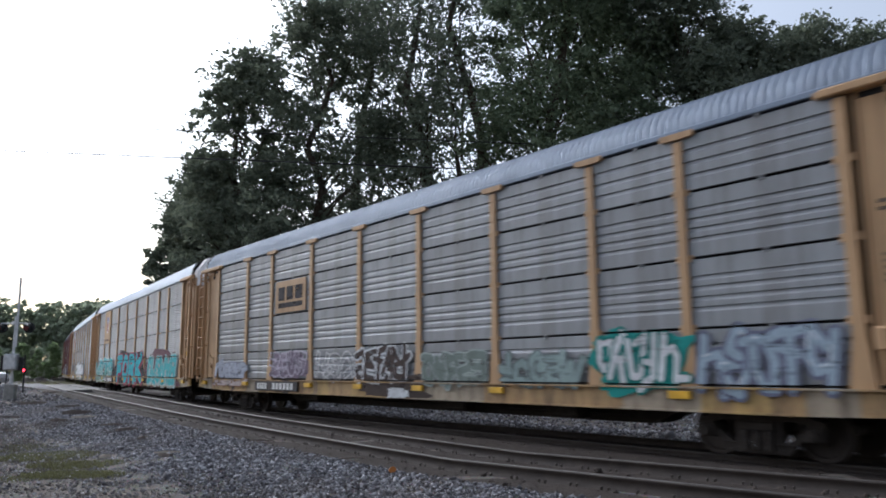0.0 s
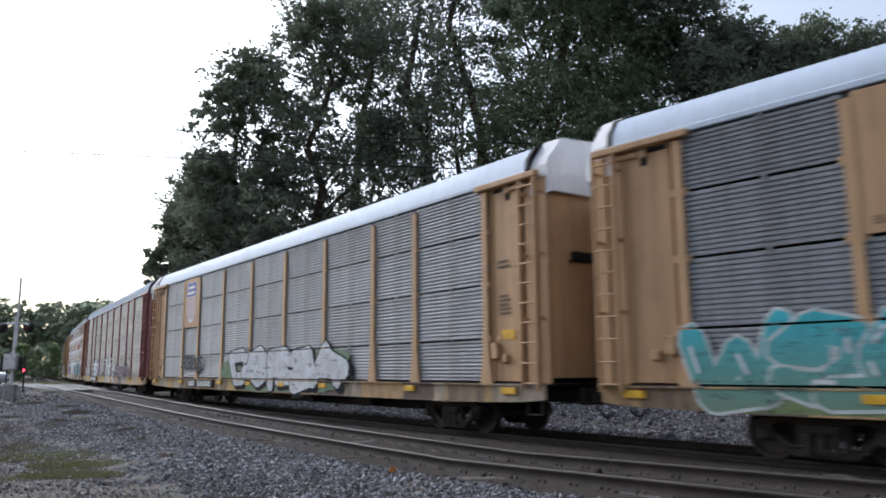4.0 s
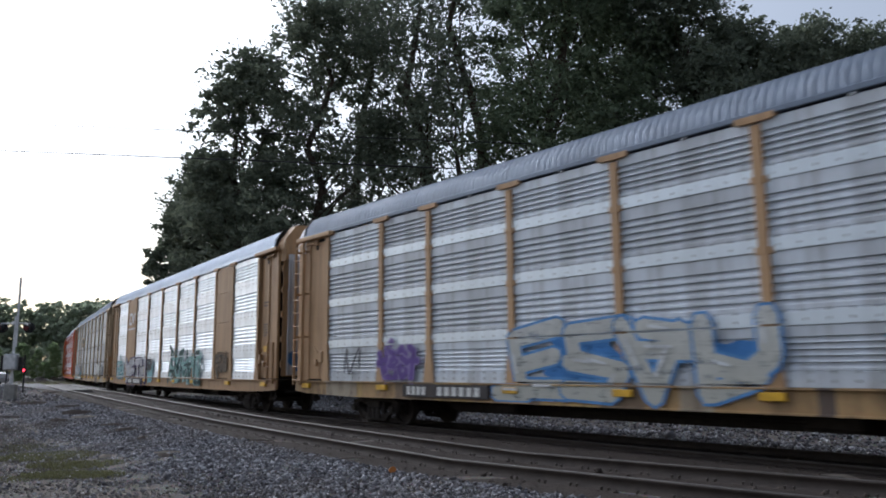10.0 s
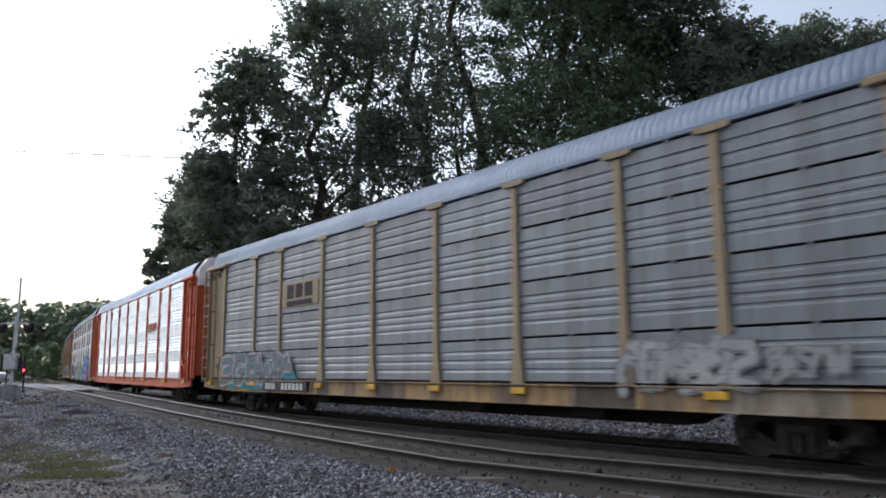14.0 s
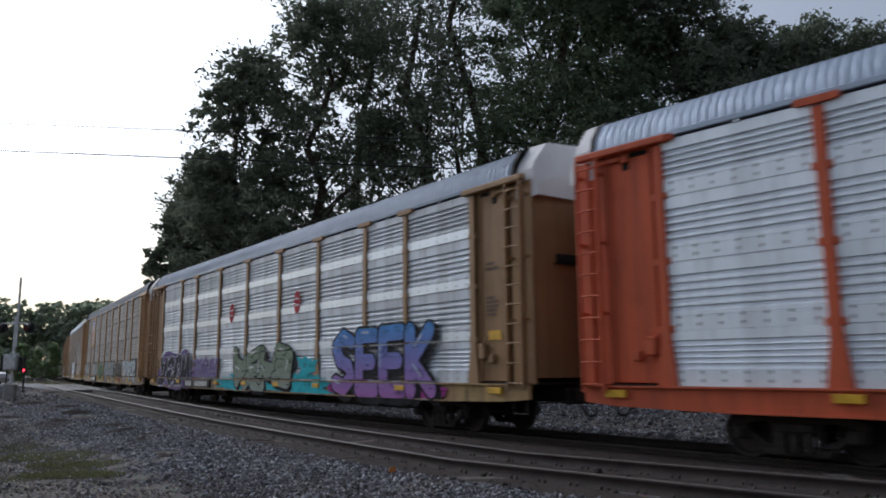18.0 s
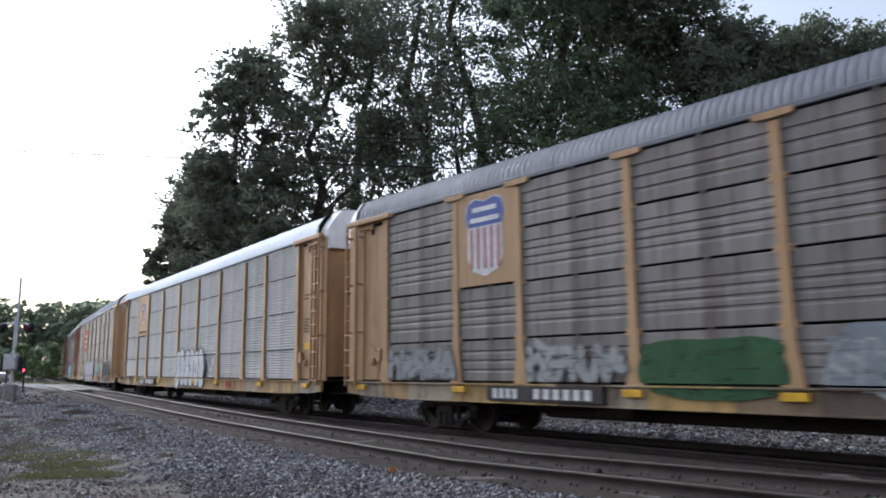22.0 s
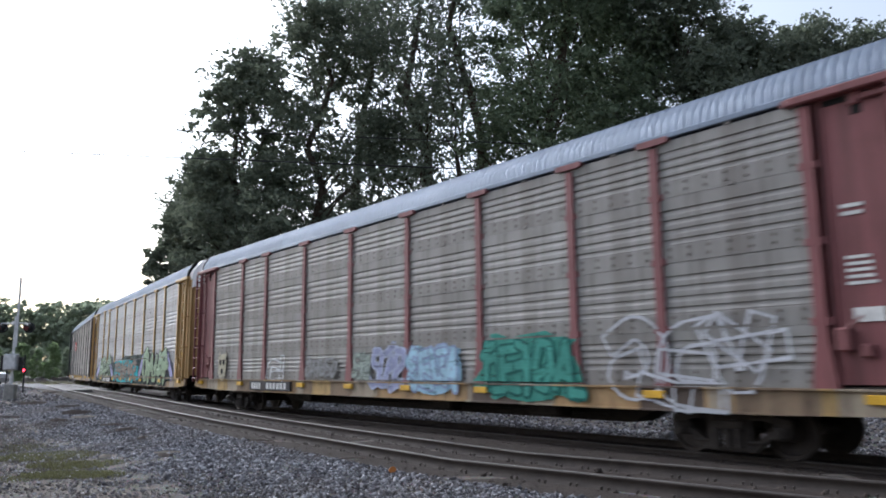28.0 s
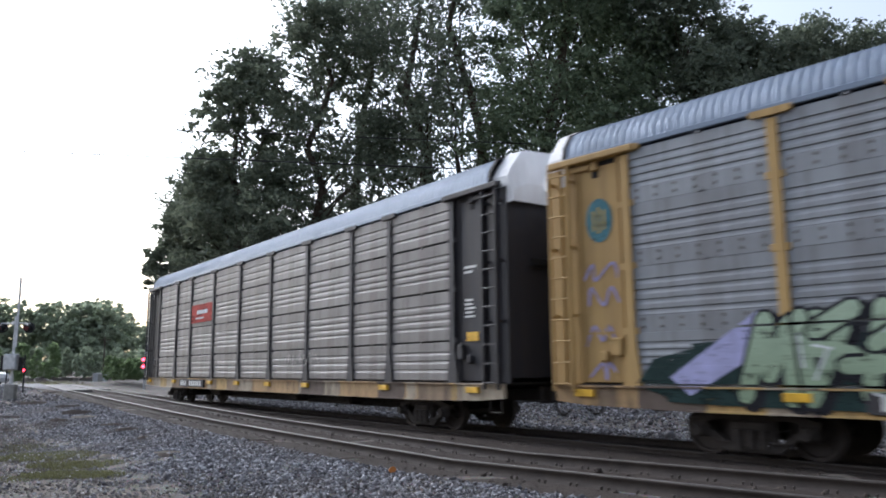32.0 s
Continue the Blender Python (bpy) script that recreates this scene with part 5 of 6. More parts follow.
    for t in (Matrix.Identity(4), FLIP):
        part("side_sill", cached("sill", sill_mesh), paint[spec.get("sill", "grey")], car, at=t)
    part("centre_sill", cached("under", under_mesh), under_steel, car)
    for e in (0, 1):
        t = FLIP if e else Matrix.Identity(4)
        part("roof_hood", cached("hood", end_hood_mesh), paint[spec["paint"]] if spec.get("hood") else white_paint, car, at=t)
        part("hood_brace", cached("gap_hoop", hood_gap_mesh), under_steel, car, at=t)
        part("end_door", cached("edoor", end_door_mesh), p, car, at=t)
        part("door_slot", cached("slot", end_slot_mesh), inside_shade, car, at=t)
        part("coupler", cached("coupler", coupler_mesh), under_steel, car, at=t)
    for x in (-12.9, -9.0, -4.3, -1.4, 1.4, 4.3, 8.9, 12.6):
        part("reflector", cached("reflector", lambda: Build().box((0, -1.580, 0.96), (0.42, 0.075, 0.13), 0.006).mesh("reflector")), reflector, car, at=(x, 0, 0))
    for x in (-9.98, 9.98):
        truck = part("bogie", cached("bogie", lambda: Build().box((0, 0, 0.52), (0.42, 2.0, 0.26), 0.04).box((0, 0, 0.68), (0.5, 0.5, 0.2), 0.05).mesh("bogie")), under_steel, car, at=(x, 0, FLAT))
        part("side_frame", cached("frame", frame_mesh), frame_steel, truck, at=(0, -1.0, 0))
        part("side_frame", cached("frame", frame_mesh), frame_steel, truck, at=Matrix.Translation((0, 1.0, 0)) @ FLIP)
        for ax in (-0.889, 0.889):
            w = part("wheelset", cached("wheelset", wheelset_mesh), wheel_steel, truck, at=(ax, 0, 0.42))
            WHEELS.append((w, ax))
    bars(car, 12.45, 2.75, 0.42, 0.46, 5, stencil_dark if spec["paint"] in ("tan", "yellow", "cream", "brown") else stencil, -1.478, seed)
    bars(car, 12.45, 3.62, 0.46, 0.22, 2, stencil_dark if spec["paint"] in ("tan", "yellow", "cream", "brown") else stencil, -1.478, seed + 5)
    part("warning_plate", cached("warn", lambda: Build().box((12.5, -1.479, 2.12), (0.42, 0.012, 0.2)).mesh("warning_plate")), reflector if spec["paint"] in ("tan", "brown", "black", "yellow") else stencil, car)
    if spec.get("sill") != "orange":
        part("number_ground", cached("nground", lambda: Build().box((-6.5, -1.580, 0.90), (3.1, 0.078, 0.30), 0.006).mesh("number_ground")), sill_black, car)
        bar_row(car, -7.5, 0.90, 4, 0.78, 0.2, stencil)
        bar_row(car, -5.95, 0.90, 6, 1.55, 0.2, stencil)
    return car
# ------------------------------------------------------------------ the train
TT = "weathered tan car-carrier wagon with grey corrugated sides"
SPECS = [
    dict(label=TT + " and faded graffiti", paint="tan", steel="dull", roof="zinc", sill="patched", gap=-0.23),
    dict(label="tan car-carrier wagon with a white roof and teal graffiti", paint="tan", steel="dull", style="fine", roof="white", sill="patched", gap=-0.04),
    dict(label="tan car-carrier wagon with a white roof and a blue shield plate", paint="tan", steel="dull", style="fine", roof="white", sill="patched", gap=0.08),
    dict(label="maroon car-carrier wagon with pale weathered corrugated sides", paint="maroon", post="maroon", steel="pale", style="soft", roof="zinc", sill="patched", gap=0.08),
    dict(label="tan car-carrier wagon with bright galvanised sides and blue graffiti", paint="tan", steel="mid", style="bands", splice=True, roof="zinc", sill="patched", gap=0.17),
    dict(label="brown car-carrier wagon with bright sides and plain panels", paint="brown", steel="bright", style="bands", roof="bright", hood="paint", sill="brown", gap=0.22, ends="full",
         solid={(i, j) for i in (1, 7) for j in range(4)}),
    dict(label="faded cream car-carrier wagon with dull grey sides", paint="cream", steel="dull", roof="zinc", hood="paint", sill="patched", gap=0.17),
    dict(label="orange-red car-carrier wagon with bright galvanised sides", paint="orange", steel="bright", style="bands", roof="bright", sill="orange", gap=-0.17),
    dict(label="brown car-carrier wagon with bright sides and large lettered graffiti", paint="brown", steel="mid", style="bands", splice=True, roof="zinc", sill="patched", gap=-0.07),
    dict(label="dirty tan car-carrier wagon with streaked grey sides", paint="tan", steel="dirty", roof="dark", sill="patched", gap=-0.07),
    dict(label="tan car-carrier wagon with a white roof and white graffiti", paint="tan", steel="dull", style="fine", roof="white", sill="patched", gap=-0.09),
    dict(label="tan car-carrier wagon with pale sides and black graffiti", paint="tan", steel="pale", style="soft", roof="zinc", sill="patched", gap=-0.11),
    dict(label="maroon car-carrier wagon with grey weathered sides", paint="maroon", steel="pale", style="soft", roof="zinc", sill="patched", gap=-0.03),
    dict(label="yellow car-carrier wagon with grey sides and green graffiti", paint="yellow", steel="dull", style="soft", roof="zinc", sill="patched", gap=0.00),
    dict(label="black car-carrier wagon with grey sides at the end of the train", paint="black", post="black", steel="grimy", roof="zinc", sill="patched", gap=0.08),
]
SPEED, PITCH = 28.6 / 2.35, 28.6
TRAIN = []
for i, spec in enumerate(SPECS):
    car = wagon(spec, 100 + i)
    # place of the wagon's middle at 12.5 s
    lead = -11.3 + 0.8 - PITCH * (i - 1 - 5) + spec["gap"]
    mid = lead - 14.3
    TRAIN.append((car, mid))



def decorate():
    """Marks and graffiti, wagon by wagon."""
    c = [t[0] for t in TRAIN]
    cyan, teal, white, black, lilac = (0.05, 0.42, 0.50), (0.04, 0.28, 0.26), (0.66, 0.68, 0.70), (0.02, 0.02, 0.025), (0.33, 0.31, 0.52)
    signal_plate = weathered("pale_grey_end_plate", (0.42, 0.44, 0.47), (0.22, 0.21, 0.2), 0.5, 0.2)
    mark_dark, mark_red = spray((0.06, 0.055, 0.06)), spray((0.45, 0.05, 0.06))
    bars_of_plate = [(-0.62, 0.1, 0.46, 0.44), (-0.02, 0.1, 0.46, 0.44), (0.6, 0.1, 0.5, 0.44), (0.0, -0.28, 1.7, 0.16)]
    # first wagon: faded plate, open outlines, dark brown letters, teal and pale pieces
    plate_at(c[0], 2, 3.26, 4.30, paint["tan"], bars_of_plate, mark_dark, 0.35)
    wild(c[0], 8.05, 1.55, 1.9, 0.95, 4, white, (0.03, 0.20, 0.18), 1, field=(0.04, 0.30, 0.27))
    wild(c[0], 10.45, 1.50, 2.3, 1.15, 4, (0.34, 0.42, 0.50), (0.16, 0.17, 0.24), 2, glint=white)
    wild(c[0], 5.6, 1.40, 2.4, 0.75, 4, (0.30, 0.38, 0.37), (0.16, 0.19, 0.19), 3)
    wild(c[0], 2.8, 1.42, 2.5, 0.8, 4, (0.20, 0.24, 0.22), (0.36, 0.41, 0.39), 4, fat=0.28)
    blob(c[0], 0.4, 0.98, 2.9, 0.62, spray((0.075, 0.058, 0.052)), 5)
    wild(c[0], -0.3, 1.55, 2.5, 1.0, 4, (0.075, 0.055, 0.05), white, 6, fat=0.30)
    blob(c[0], 0.55, 0.82, 0.9, 0.25, spray(white), 7, y=-1.60)
    hollow(c[0], -2.7, 1.55, 2.3, 0.85, 3, spray((0.58, 0.58, 0.60)), 8)
    blob(c[0], -5.65, 1.55, 2.5, 0.8, spray((0.26, 0.21, 0.27)), 9)
    hollow(c[0], -5.65, 1.58, 2.5, 0.8, 4, spray((0.56, 0.51, 0.60)), 10, 0.28)
    wild(c[0], -10.4, 1.42, 2.9, 0.65, 5, (0.45, 0.48, 0.56), (0.30, 0.31, 0.38), 13, glint=white)
    wild(c[0], -10.4, 0.92, 3.0, 0.34, 6, (0.50, 0.42, 0.40), (0.24, 0.10, 0.07), 14, fat=0.3)
    # second: teal pieces and legible letters
    shield_plate(c[1], 1, True)
    wild(c[1], -8.5, 1.55, 6.8, 1.5, 4, (0.08, 0.48, 0.56), (0.56, 0.60, 0.60), 15, glint=white, fat=0.27, low=(0.20, 0.30, 0.22))
    blob(c[1], -8.6, 0.88, 6.2, 0.36, spray((0.20, 0.26, 0.13)), 16, rough=0.05)
    piece(c[1], 0.15, 1.58, 8.1, 1.72, "FORK", cyan, (0.36, 0.05, 0.10), 12, field=(0.03, 0.028, 0.032), lean=0.1, fat=0.29)
    wild(c[1], 8.3, 1.5, 6.2, 1.5, 5, (0.10, 0.46, 0.49), (0.46, 0.55, 0.55), 17, field=(0.13, 0.06, 0.08), glint=white, block=0.1)
    # third: white piece with black lines
    shield_plate(c[2], 1)
    blob(c[2], 1.1, 1.4, 9.6, 1.3, spray((0.20, 0.27, 0.18)), 20, rough=0.1)
    wild(c[2], 1.2, 1.5, 9.2, 1.55, 4, white, black, 21, fat=0.31, block=0.12)
    wild(c[2], -7.6, 1.72, 2.7, 0.6, 5, (0.07, 0.065, 0.07), (0.15, 0.15, 0.16), 22, fat=0.11)
    # fourth: chalky tags on the maroon wagon
    for k in range(3):
        part("logo_mark", Build().box((-5.6, -1.54, 3.95 - 0.2 * k), (1.6, 0.006, 0.05)), mark_dark, c[3])
    wild(c[3], -5.7, 1.55, 2.5, 1.0, 4, white, (0.22, 0.30, 0.42), 31, glint=(0.4, 0.5, 0.6))
    wild(c[3], -10.2, 1.45, 3.2, 0.5, 6, (0.42, 0.43, 0.44), (0.28, 0.28, 0.29), 32, fat=0.16)
    hollow(c[3], -2.9, 1.5, 2.5, 0.85, 3, spray((0.42, 0.43, 0.45)), 33)
    hollow(c[3], 1.4, 1.55, 4.6, 1.25, 4, spray((0.62, 0.65, 0.70)), 34, 0.26, 0.06)
    blob(c[3], 4.0, 1.15, 2.0, 0.5, spray((0.10, 0.09, 0.13)), 36)
    wild(c[3], 6.2, 1.35, 4.8, 0.95, 5, (0.13, 0.10, 0.13), (0.34, 0.34, 0.38), 35, fat=0.2)
    # fifth: white and blue letters, black piece on bright steel
    slant_marks(c[4], 5.7, 3.42, 4, 1.9, 0.34, mark_red, mark_dark)
    blob(c[4], -2.4, 1.65, 1.7, 1.1, spray((0.08, 0.22, 0.52)), 47)
    blob(c[4], 0.9, 1.5, 1.3, 0.7, spray((0.08, 0.22, 0.52)), 49)
    wild(c[4], -1.3, 1.58, 6.2, 1.72, 3, (0.60, 0.61, 0.58), (0.13, 0.30, 0.60), 141, glint=white, fat=0.2, low=(0.52, 0.52, 0.46))
    blob(c[4], 6.4, 1.45, 6.0, 1.25, spray((0.20, 0.52, 0.62)), 42)
    wild(c[4], 6.6, 1.42, 3.9, 1.45, 4, (0.04, 0.04, 0.05), (0.42, 0.44, 0.46), 43, glint=white, fat=0.26)
    wild(c[4], -8.3, 1.55, 1.8, 0.95, 3, (0.16, 0.10, 0.32), (0.30, 0.24, 0.46), 44, fat=0.26)
    tag_scrawl(c[4], -10.4, 1.6, 1.2, 0.8, spray((0.10, 0.10, 0.11)), 46, 0.07)
    tag_scrawl(c[4], 10.6, 1.75, 1.0, 1.2, spray(black), 45, 0.07)
    wild(c[4], 10.7, 1.45, 0.9, 0.55, 3, black, (0.12, 0.12, 0.13), 50, fat=0.14)
    # sixth: white marks on plain brown panels, silver letters, wiry dark green piece
    m = spray((0.66, 0.66, 0.66), worn=False)
    b = Build()
    for k, (p, q) in enumerate((((-8.05, 4.55), (-8.6, 4.55)), ((-8.6, 4.55), (-8.72, 4.05)), ((-8.72, 4.05), (-8.2, 4.02)), ((-8.2, 4.02), (-7.95, 4.5)), ((-7.95, 4.5), (-7.7, 4.05)), ((-7.7, 4.05), (-7.45, 4.55)))):
        stroke(b, p, q, 0.13, -1.549 - 0.0005 * k)
    part("logo_mark", b, m, c[5])
    for k in range(8):
        part("logo_mark", Build().box((-8.8 + 0.19 * k, -1.549, 3.74), (0.12, 0.006, 0.10)), m, c[5])
    piece(c[5], -6.5, 1.42, 5.2, 1.4, "WETH", (0.50, 0.50, 0.53), (0.07, 0.05, 0.11), 51, lean=0.0, fat=0.26, block=0.1, glint=(0.50, 0.45, 0.12))
    wild(c[5], -10.4, 1.5, 2.0, 1.1, 3, (0.32, 0.52, 0.54), (0.10, 0.16, 0.18), 52, glint=(0.14, 0.22, 0.24), fat=0.18)
    blob(c[5], -3.2, 1.35, 1.1, 1.0, spray((0.30, 0.52, 0.56)), 55)
    wild(c[5], -3.3, 1.75, 1.1, 0.7, 3, (0.06, 0.06, 0.07), (0.16, 0.18, 0.18), 56, fat=0.12)
    wild(c[5], 3.0, 1.50, 4.8, 1.35, 4, (0.28, 0.47, 0.45), (0.36, 0.52, 0.52), 57, fat=0.08)
    wild(c[5], 3.0, 1.55, 5.2, 1.6, 4, (0.025, 0.055, 0.055), (0.12, 0.22, 0.21), 53, fat=0.075)
    wild(c[5], 8.1, 1.7, 1.4, 0.8, 3, (0.14, 0.11, 0.08), (0.1, 0.08, 0.06), 54, fat=0.14)
    part("end_plate", Build().box((13.89, -0.72, 3.2), (0.05, 1.15, 3.9), 0.01), signal_plate, c[5])
    for k in range(4):
        part("plate_rib", Build().box((13.93, -1.15 + 0.29 * k, 3.2), (0.035, 0.05, 3.8), 0.008), signal_plate, c[5])
    part("arrow_mark", Build().add([(13.95, -1.28, 1.65), (13.95, -0.95, 1.35), (13.95, -0.95, 2.1), (13.95, -1.28, 1.95)], [(0, 1, 2, 3)]), spray((0.06, 0.16, 0.36)), c[5])
    # seventh: faded plate, pale scrawls
    plate_at(c[6], 2, 3.40, 4.20, paint["cream"], bars_of_plate, mark_dark, 0.2)
    blob(c[6], -8.9, 1.25, 5.6, 0.9, spray((0.10, 0.30, 0.35)), 60, rough=0.22)
    wild(c[6], -9.0, 1.45, 5.8, 1.15, 4, (0.27, 0.27, 0.28), (0.55, 0.57, 0.60), 61, glint=(0.10, 0.40, 0.46), fat=0.24)
    wild(c[6], 8.3, 1.45, 2.8, 0.95, 5, (0.46, 0.46, 0.45), (0.30, 0.29, 0.28), 62, fat=0.2)
    wild(c[6], 10.4, 1.5, 1.3, 0.5, 4, (0.40, 0.40, 0.39), (0.28, 0.27, 0.26), 63, fat=0.14)
    # eighth: red mark on bright steel
    slant_marks(c[7], 5.66, 3.46, 4, 1.9, 0.32, spray((0.40, 0.07, 0.03)), mark_dark)
    # ninth: round red marks, purple scrawl, green piece, blue and pink letters
    for x in (-2.9, 2.8):
        part("round_mark", Build().plate([(x + 0.23 * math.cos(t * math.pi / 10), 3.55 + 0.36 * math.sin(t * math.pi / 10)) for t in range(20)], -1.548, -1.543), mark_red, c[8])
        for k in range(2):
            part("mark_bar", Build().box((x, -1.552, 3.45 + 0.2 * k), (0.32, 0.006, 0.05)), spray(white), c[8])
    wild(c[8], -9.6, 1.45, 4.4, 1.45, 3, (0.035, 0.03, 0.05), (0.55, 0.55, 0.62), 81, field=(0.15, 0.10, 0.27), glint=white, fat=0.30)
    wild(c[8], -5.6, 1.5, 3.0, 0.8, 6, (0.20, 0.15, 0.32), (0.30, 0.26, 0.42), 82, fat=0.14)
    blob(c[8], 0.6, 1.0, 9.2, 0.6, spray((0.06, 0.48, 0.56)), 83)
    blob(c[8], 3.6, 1.5, 1.1, 0.6, spray((0.06, 0.48, 0.56)), 87, rough=0.3)
    wild(c[8], 0.1, 1.5, 5.4, 1.55, 3, (0.22, 0.29, 0.19), black, 84, glint=(0.7, 0.7, 0.7), fat=0.33, low=(0.34, 0.38, 0.33), block=0.1)
    blob(c[8], 7.9, 0.90, 5.8, 0.42, spray((0.40, 0.05, 0.30)), 85, rough=0.05)
    piece(c[8], 7.9, 1.62, 5.5, 1.85, "SEEK", (0.10, 0.30, 0.66), black, 86, lean=0.0, fat=0.24, block=0.16, low=(0.42, 0.18, 0.48), jump=0.2, glint=(0.5, 0.56, 0.7))
    # tenth: grey and green patches
    shield_plate(c[9], 1)
    wild(c[9], -10.4, 1.55, 2.6, 0.8, 4, (0.34, 0.35, 0.36), (0.22, 0.22, 0.23), 91)
    wild(c[9], -5.7, 1.5, 2.4, 0.8, 4, (0.40, 0.41, 0.41), (0.25, 0.25, 0.25), 92, fat=0.3)
    blob(c[9], -2.8, 1.4, 2.7, 1.0, spray((0.06, 0.13, 0.065)), 93, rough=0.04)
    blob(c[9], 0.2, 1.55, 2.2, 0.9, spray((0.25, 0.28, 0.31)), 96, rough=0.1)
    wild(c[9], 0.1, 1.4, 2.0, 0.8, 3, (0.26, 0.29, 0.31), (0.40, 0.41, 0.41), 97, fat=0.2)
    blob(c[9], 2.3, 1.5, 1.8, 1.0, spray((0.24, 0.27, 0.29)), 98, rough=0.1)
    wild(c[9], 4.9, 1.5, 2.0, 0.9, 3, (0.07, 0.065, 0.06), (0.20, 0.19, 0.18), 94, fat=0.24)
    wild(c[9], 9.3, 1.5, 4.2, 1.25, 4, (0.42, 0.49, 0.53), (0.20, 0.21, 0.23), 95, glint=white, fat=0.28, low=(0.5, 0.52, 0.52))
    bar_row(c[9], 5.9, 0.90, 3, 0.75, 0.22, spray((0.30, 0.05, 0.04)))
    # eleventh: white bubbles with a dark edge
    shield_plate(c[10], 1, True)
    bubbles(c[10], 0.65, 1.52, 4.2, 1.65, 6, white, (0.07, 0.065, 0.10), 101)
    tag_scrawl(c[10], 3.5, 1.65, 1.2, 0.7, spray((0.46, 0.46, 0.49)), 102, 0.09)
    bar_row(c[10], 5.9, 0.90, 3, 0.75, 0.22, spray((0.30, 0.05, 0.04)))
    # twelfth: red plate, lilac and black bubbles
    plate_at(c[11], 2, 3.05, 4.75, spray((0.50, 0.11, 0.085), worn=False), [(0, 0.35, 1.3, 0.12), (0, -0.1, 1.5, 0.10), (0, -0.5, 1.2, 0.12)], spray(white, worn=False), 0.12)
    bubbles(c[11], -1.3, 1.42, 5.4, 1.45, 7, (0.42, 0.40, 0.50), (0.60, 0.60, 0.66), 111)
    wild(c[11], -1.2, 1.55, 4.6, 1.0, 4, (0.58, 0.58, 0.62), (0.26, 0.24, 0.40), 115, fat=0.14, glint=white)
    bubbles(c[11], 9.4, 1.45, 3.8, 1.5, 6, (0.025, 0.028, 0.035), (0.58, 0.60, 0.66), 112, 0.04, False)
    wild(c[11], 4.7, 1.6, 1.2, 0.6, 3, (0.12, 0.40, 0.38), (0.2, 0.3, 0.28), 114, fat=0.16)
    bar_row(c[11], 5.6, 0.90, 3, 0.75, 0.22, spray((0.30, 0.05, 0.04)))
    # thirteenth: chalk outlines, blue and green blocks
    wild(c[12], 0.6, 1.45, 1.6, 1.1, 3, (0.36, 0.38, 0.56), (0.48, 0.52, 0.66), 120, fat=0.3)
    blob(c[12], 2.55, 1.42, 2.1, 1.1, spray((0.36, 0.55, 0.68)), 121, rough=0.08)
    wild(c[12], 2.5, 1.45, 2.1, 1.1, 3, (0.42, 0.62, 0.74), (0.30, 0.36, 0.52), 128, fat=0.3)
    wild(c[12], 5.75, 1.45, 2.7, 1.2, 4, (0.09, 0.33, 0.27), (0.03, 0.14, 0.12), 122, field=(0.08, 0.30, 0.24), fat=0.28)
    hollow(c[12], 9.6, 1.55, 3.4, 1.4, 3, spray((0.55, 0.56, 0.60)), 123, 0.3, 0.05)
    blob(c[12], -10.7, 1.6, 0.75, 1.0, spray((0.52, 0.48, 0.36)), 124)
    for dx, dz in ((-0.17, 0.12), (0.15, 0.12), (0.0, -0.22)):
        blob(c[12], -10.7 + dx, 1.6 + dz, 0.2, 0.2, spray(black), 127, y=-1.585)
    hollow(c[12], -6.1, 1.5, 1.3, 0.85, 1, spray(white), 125, 0.3)
    wild(c[12], -3.0, 1.45, 2.0, 0.6, 5, (0.36, 0.36, 0.36), (0.26, 0.25, 0.24), 126, fat=0.12)
    wild(c[12], -0.7, 1.5, 0.9, 0.8, 3, (0.40, 0.46, 0.40), (0.25, 0.28, 0.26), 129, fat=0.2)
    # fourteenth: green, teal and lilac pieces over a dark green ground that covers the sill
    dark_green = spray((0.022, 0.042, 0.040))
    blob(c[13], -0.4, 1.33, 22.6, 1.22, dark_green, 130, rough=0.04)
    blob(c[13], 2.6, 2.0, 9.0, 0.55, dark_green, 136, rough=0.12)
    for x, w, k in ((-10.2, 0.9, 1), (-5.1, 0.8, -1), (4.25, 0.55, 1), (10.9, 0.6, -1)):
        part("graffiti_field", Build().plate([(x - w * k, 1.25), (x - w * 0.6 * k, 0.95), (x + w * k, 1.75), (x + w * 0.8 * k, 2.3)], -1.5835, -1.5795), spray((0.42, 0.42, 0.66)), c[13])
    wild(c[13], -7.5, 1.5, 4.6, 1.65, 5, (0.40, 0.50, 0.37), black, 131, glint=white, fat=0.25, low=(0.26, 0.34, 0.22), block=0.1, lean=0.05)
    blob(c[13], -0.3, 1.4, 7.4, 1.25, spray((0.05, 0.46, 0.52)), 132, rough=0.12, y=-1.580)
    wild(c[13], -0.2, 1.42, 6.8, 1.15, 6, (0.24, 0.22, 0.19), (0.07, 0.12, 0.12), 135, fat=0.17, glint=(0.42, 0.36, 0.30))
    wild(c[13], 7.6, 1.55, 6.0, 1.75, 4, (0.40, 0.52, 0.36), black, 133, glint=(0.60, 0.70, 0.54), fat=0.26, low=(0.27, 0.36, 0.22), block=0.14, lean=0.05)
    part("round_mark", Build().plate([(-12.5 + 0.30 * math.cos(t * math.pi / 10), 4.15 + 0.42 * math.sin(t * math.pi / 10)) for t in range(20)], -1.482, -1.478), spray((0.10, 0.22, 0.26)), c[13])
    for k in range(3):
        part("mark_bar", Build().box((-12.62 + 0.12 * k, -1.487, 4.15), (0.05, 0.006, 0.5 - 0.12 * abs(k - 1))), spray((0.5, 0.36, 0.1)), c[13])
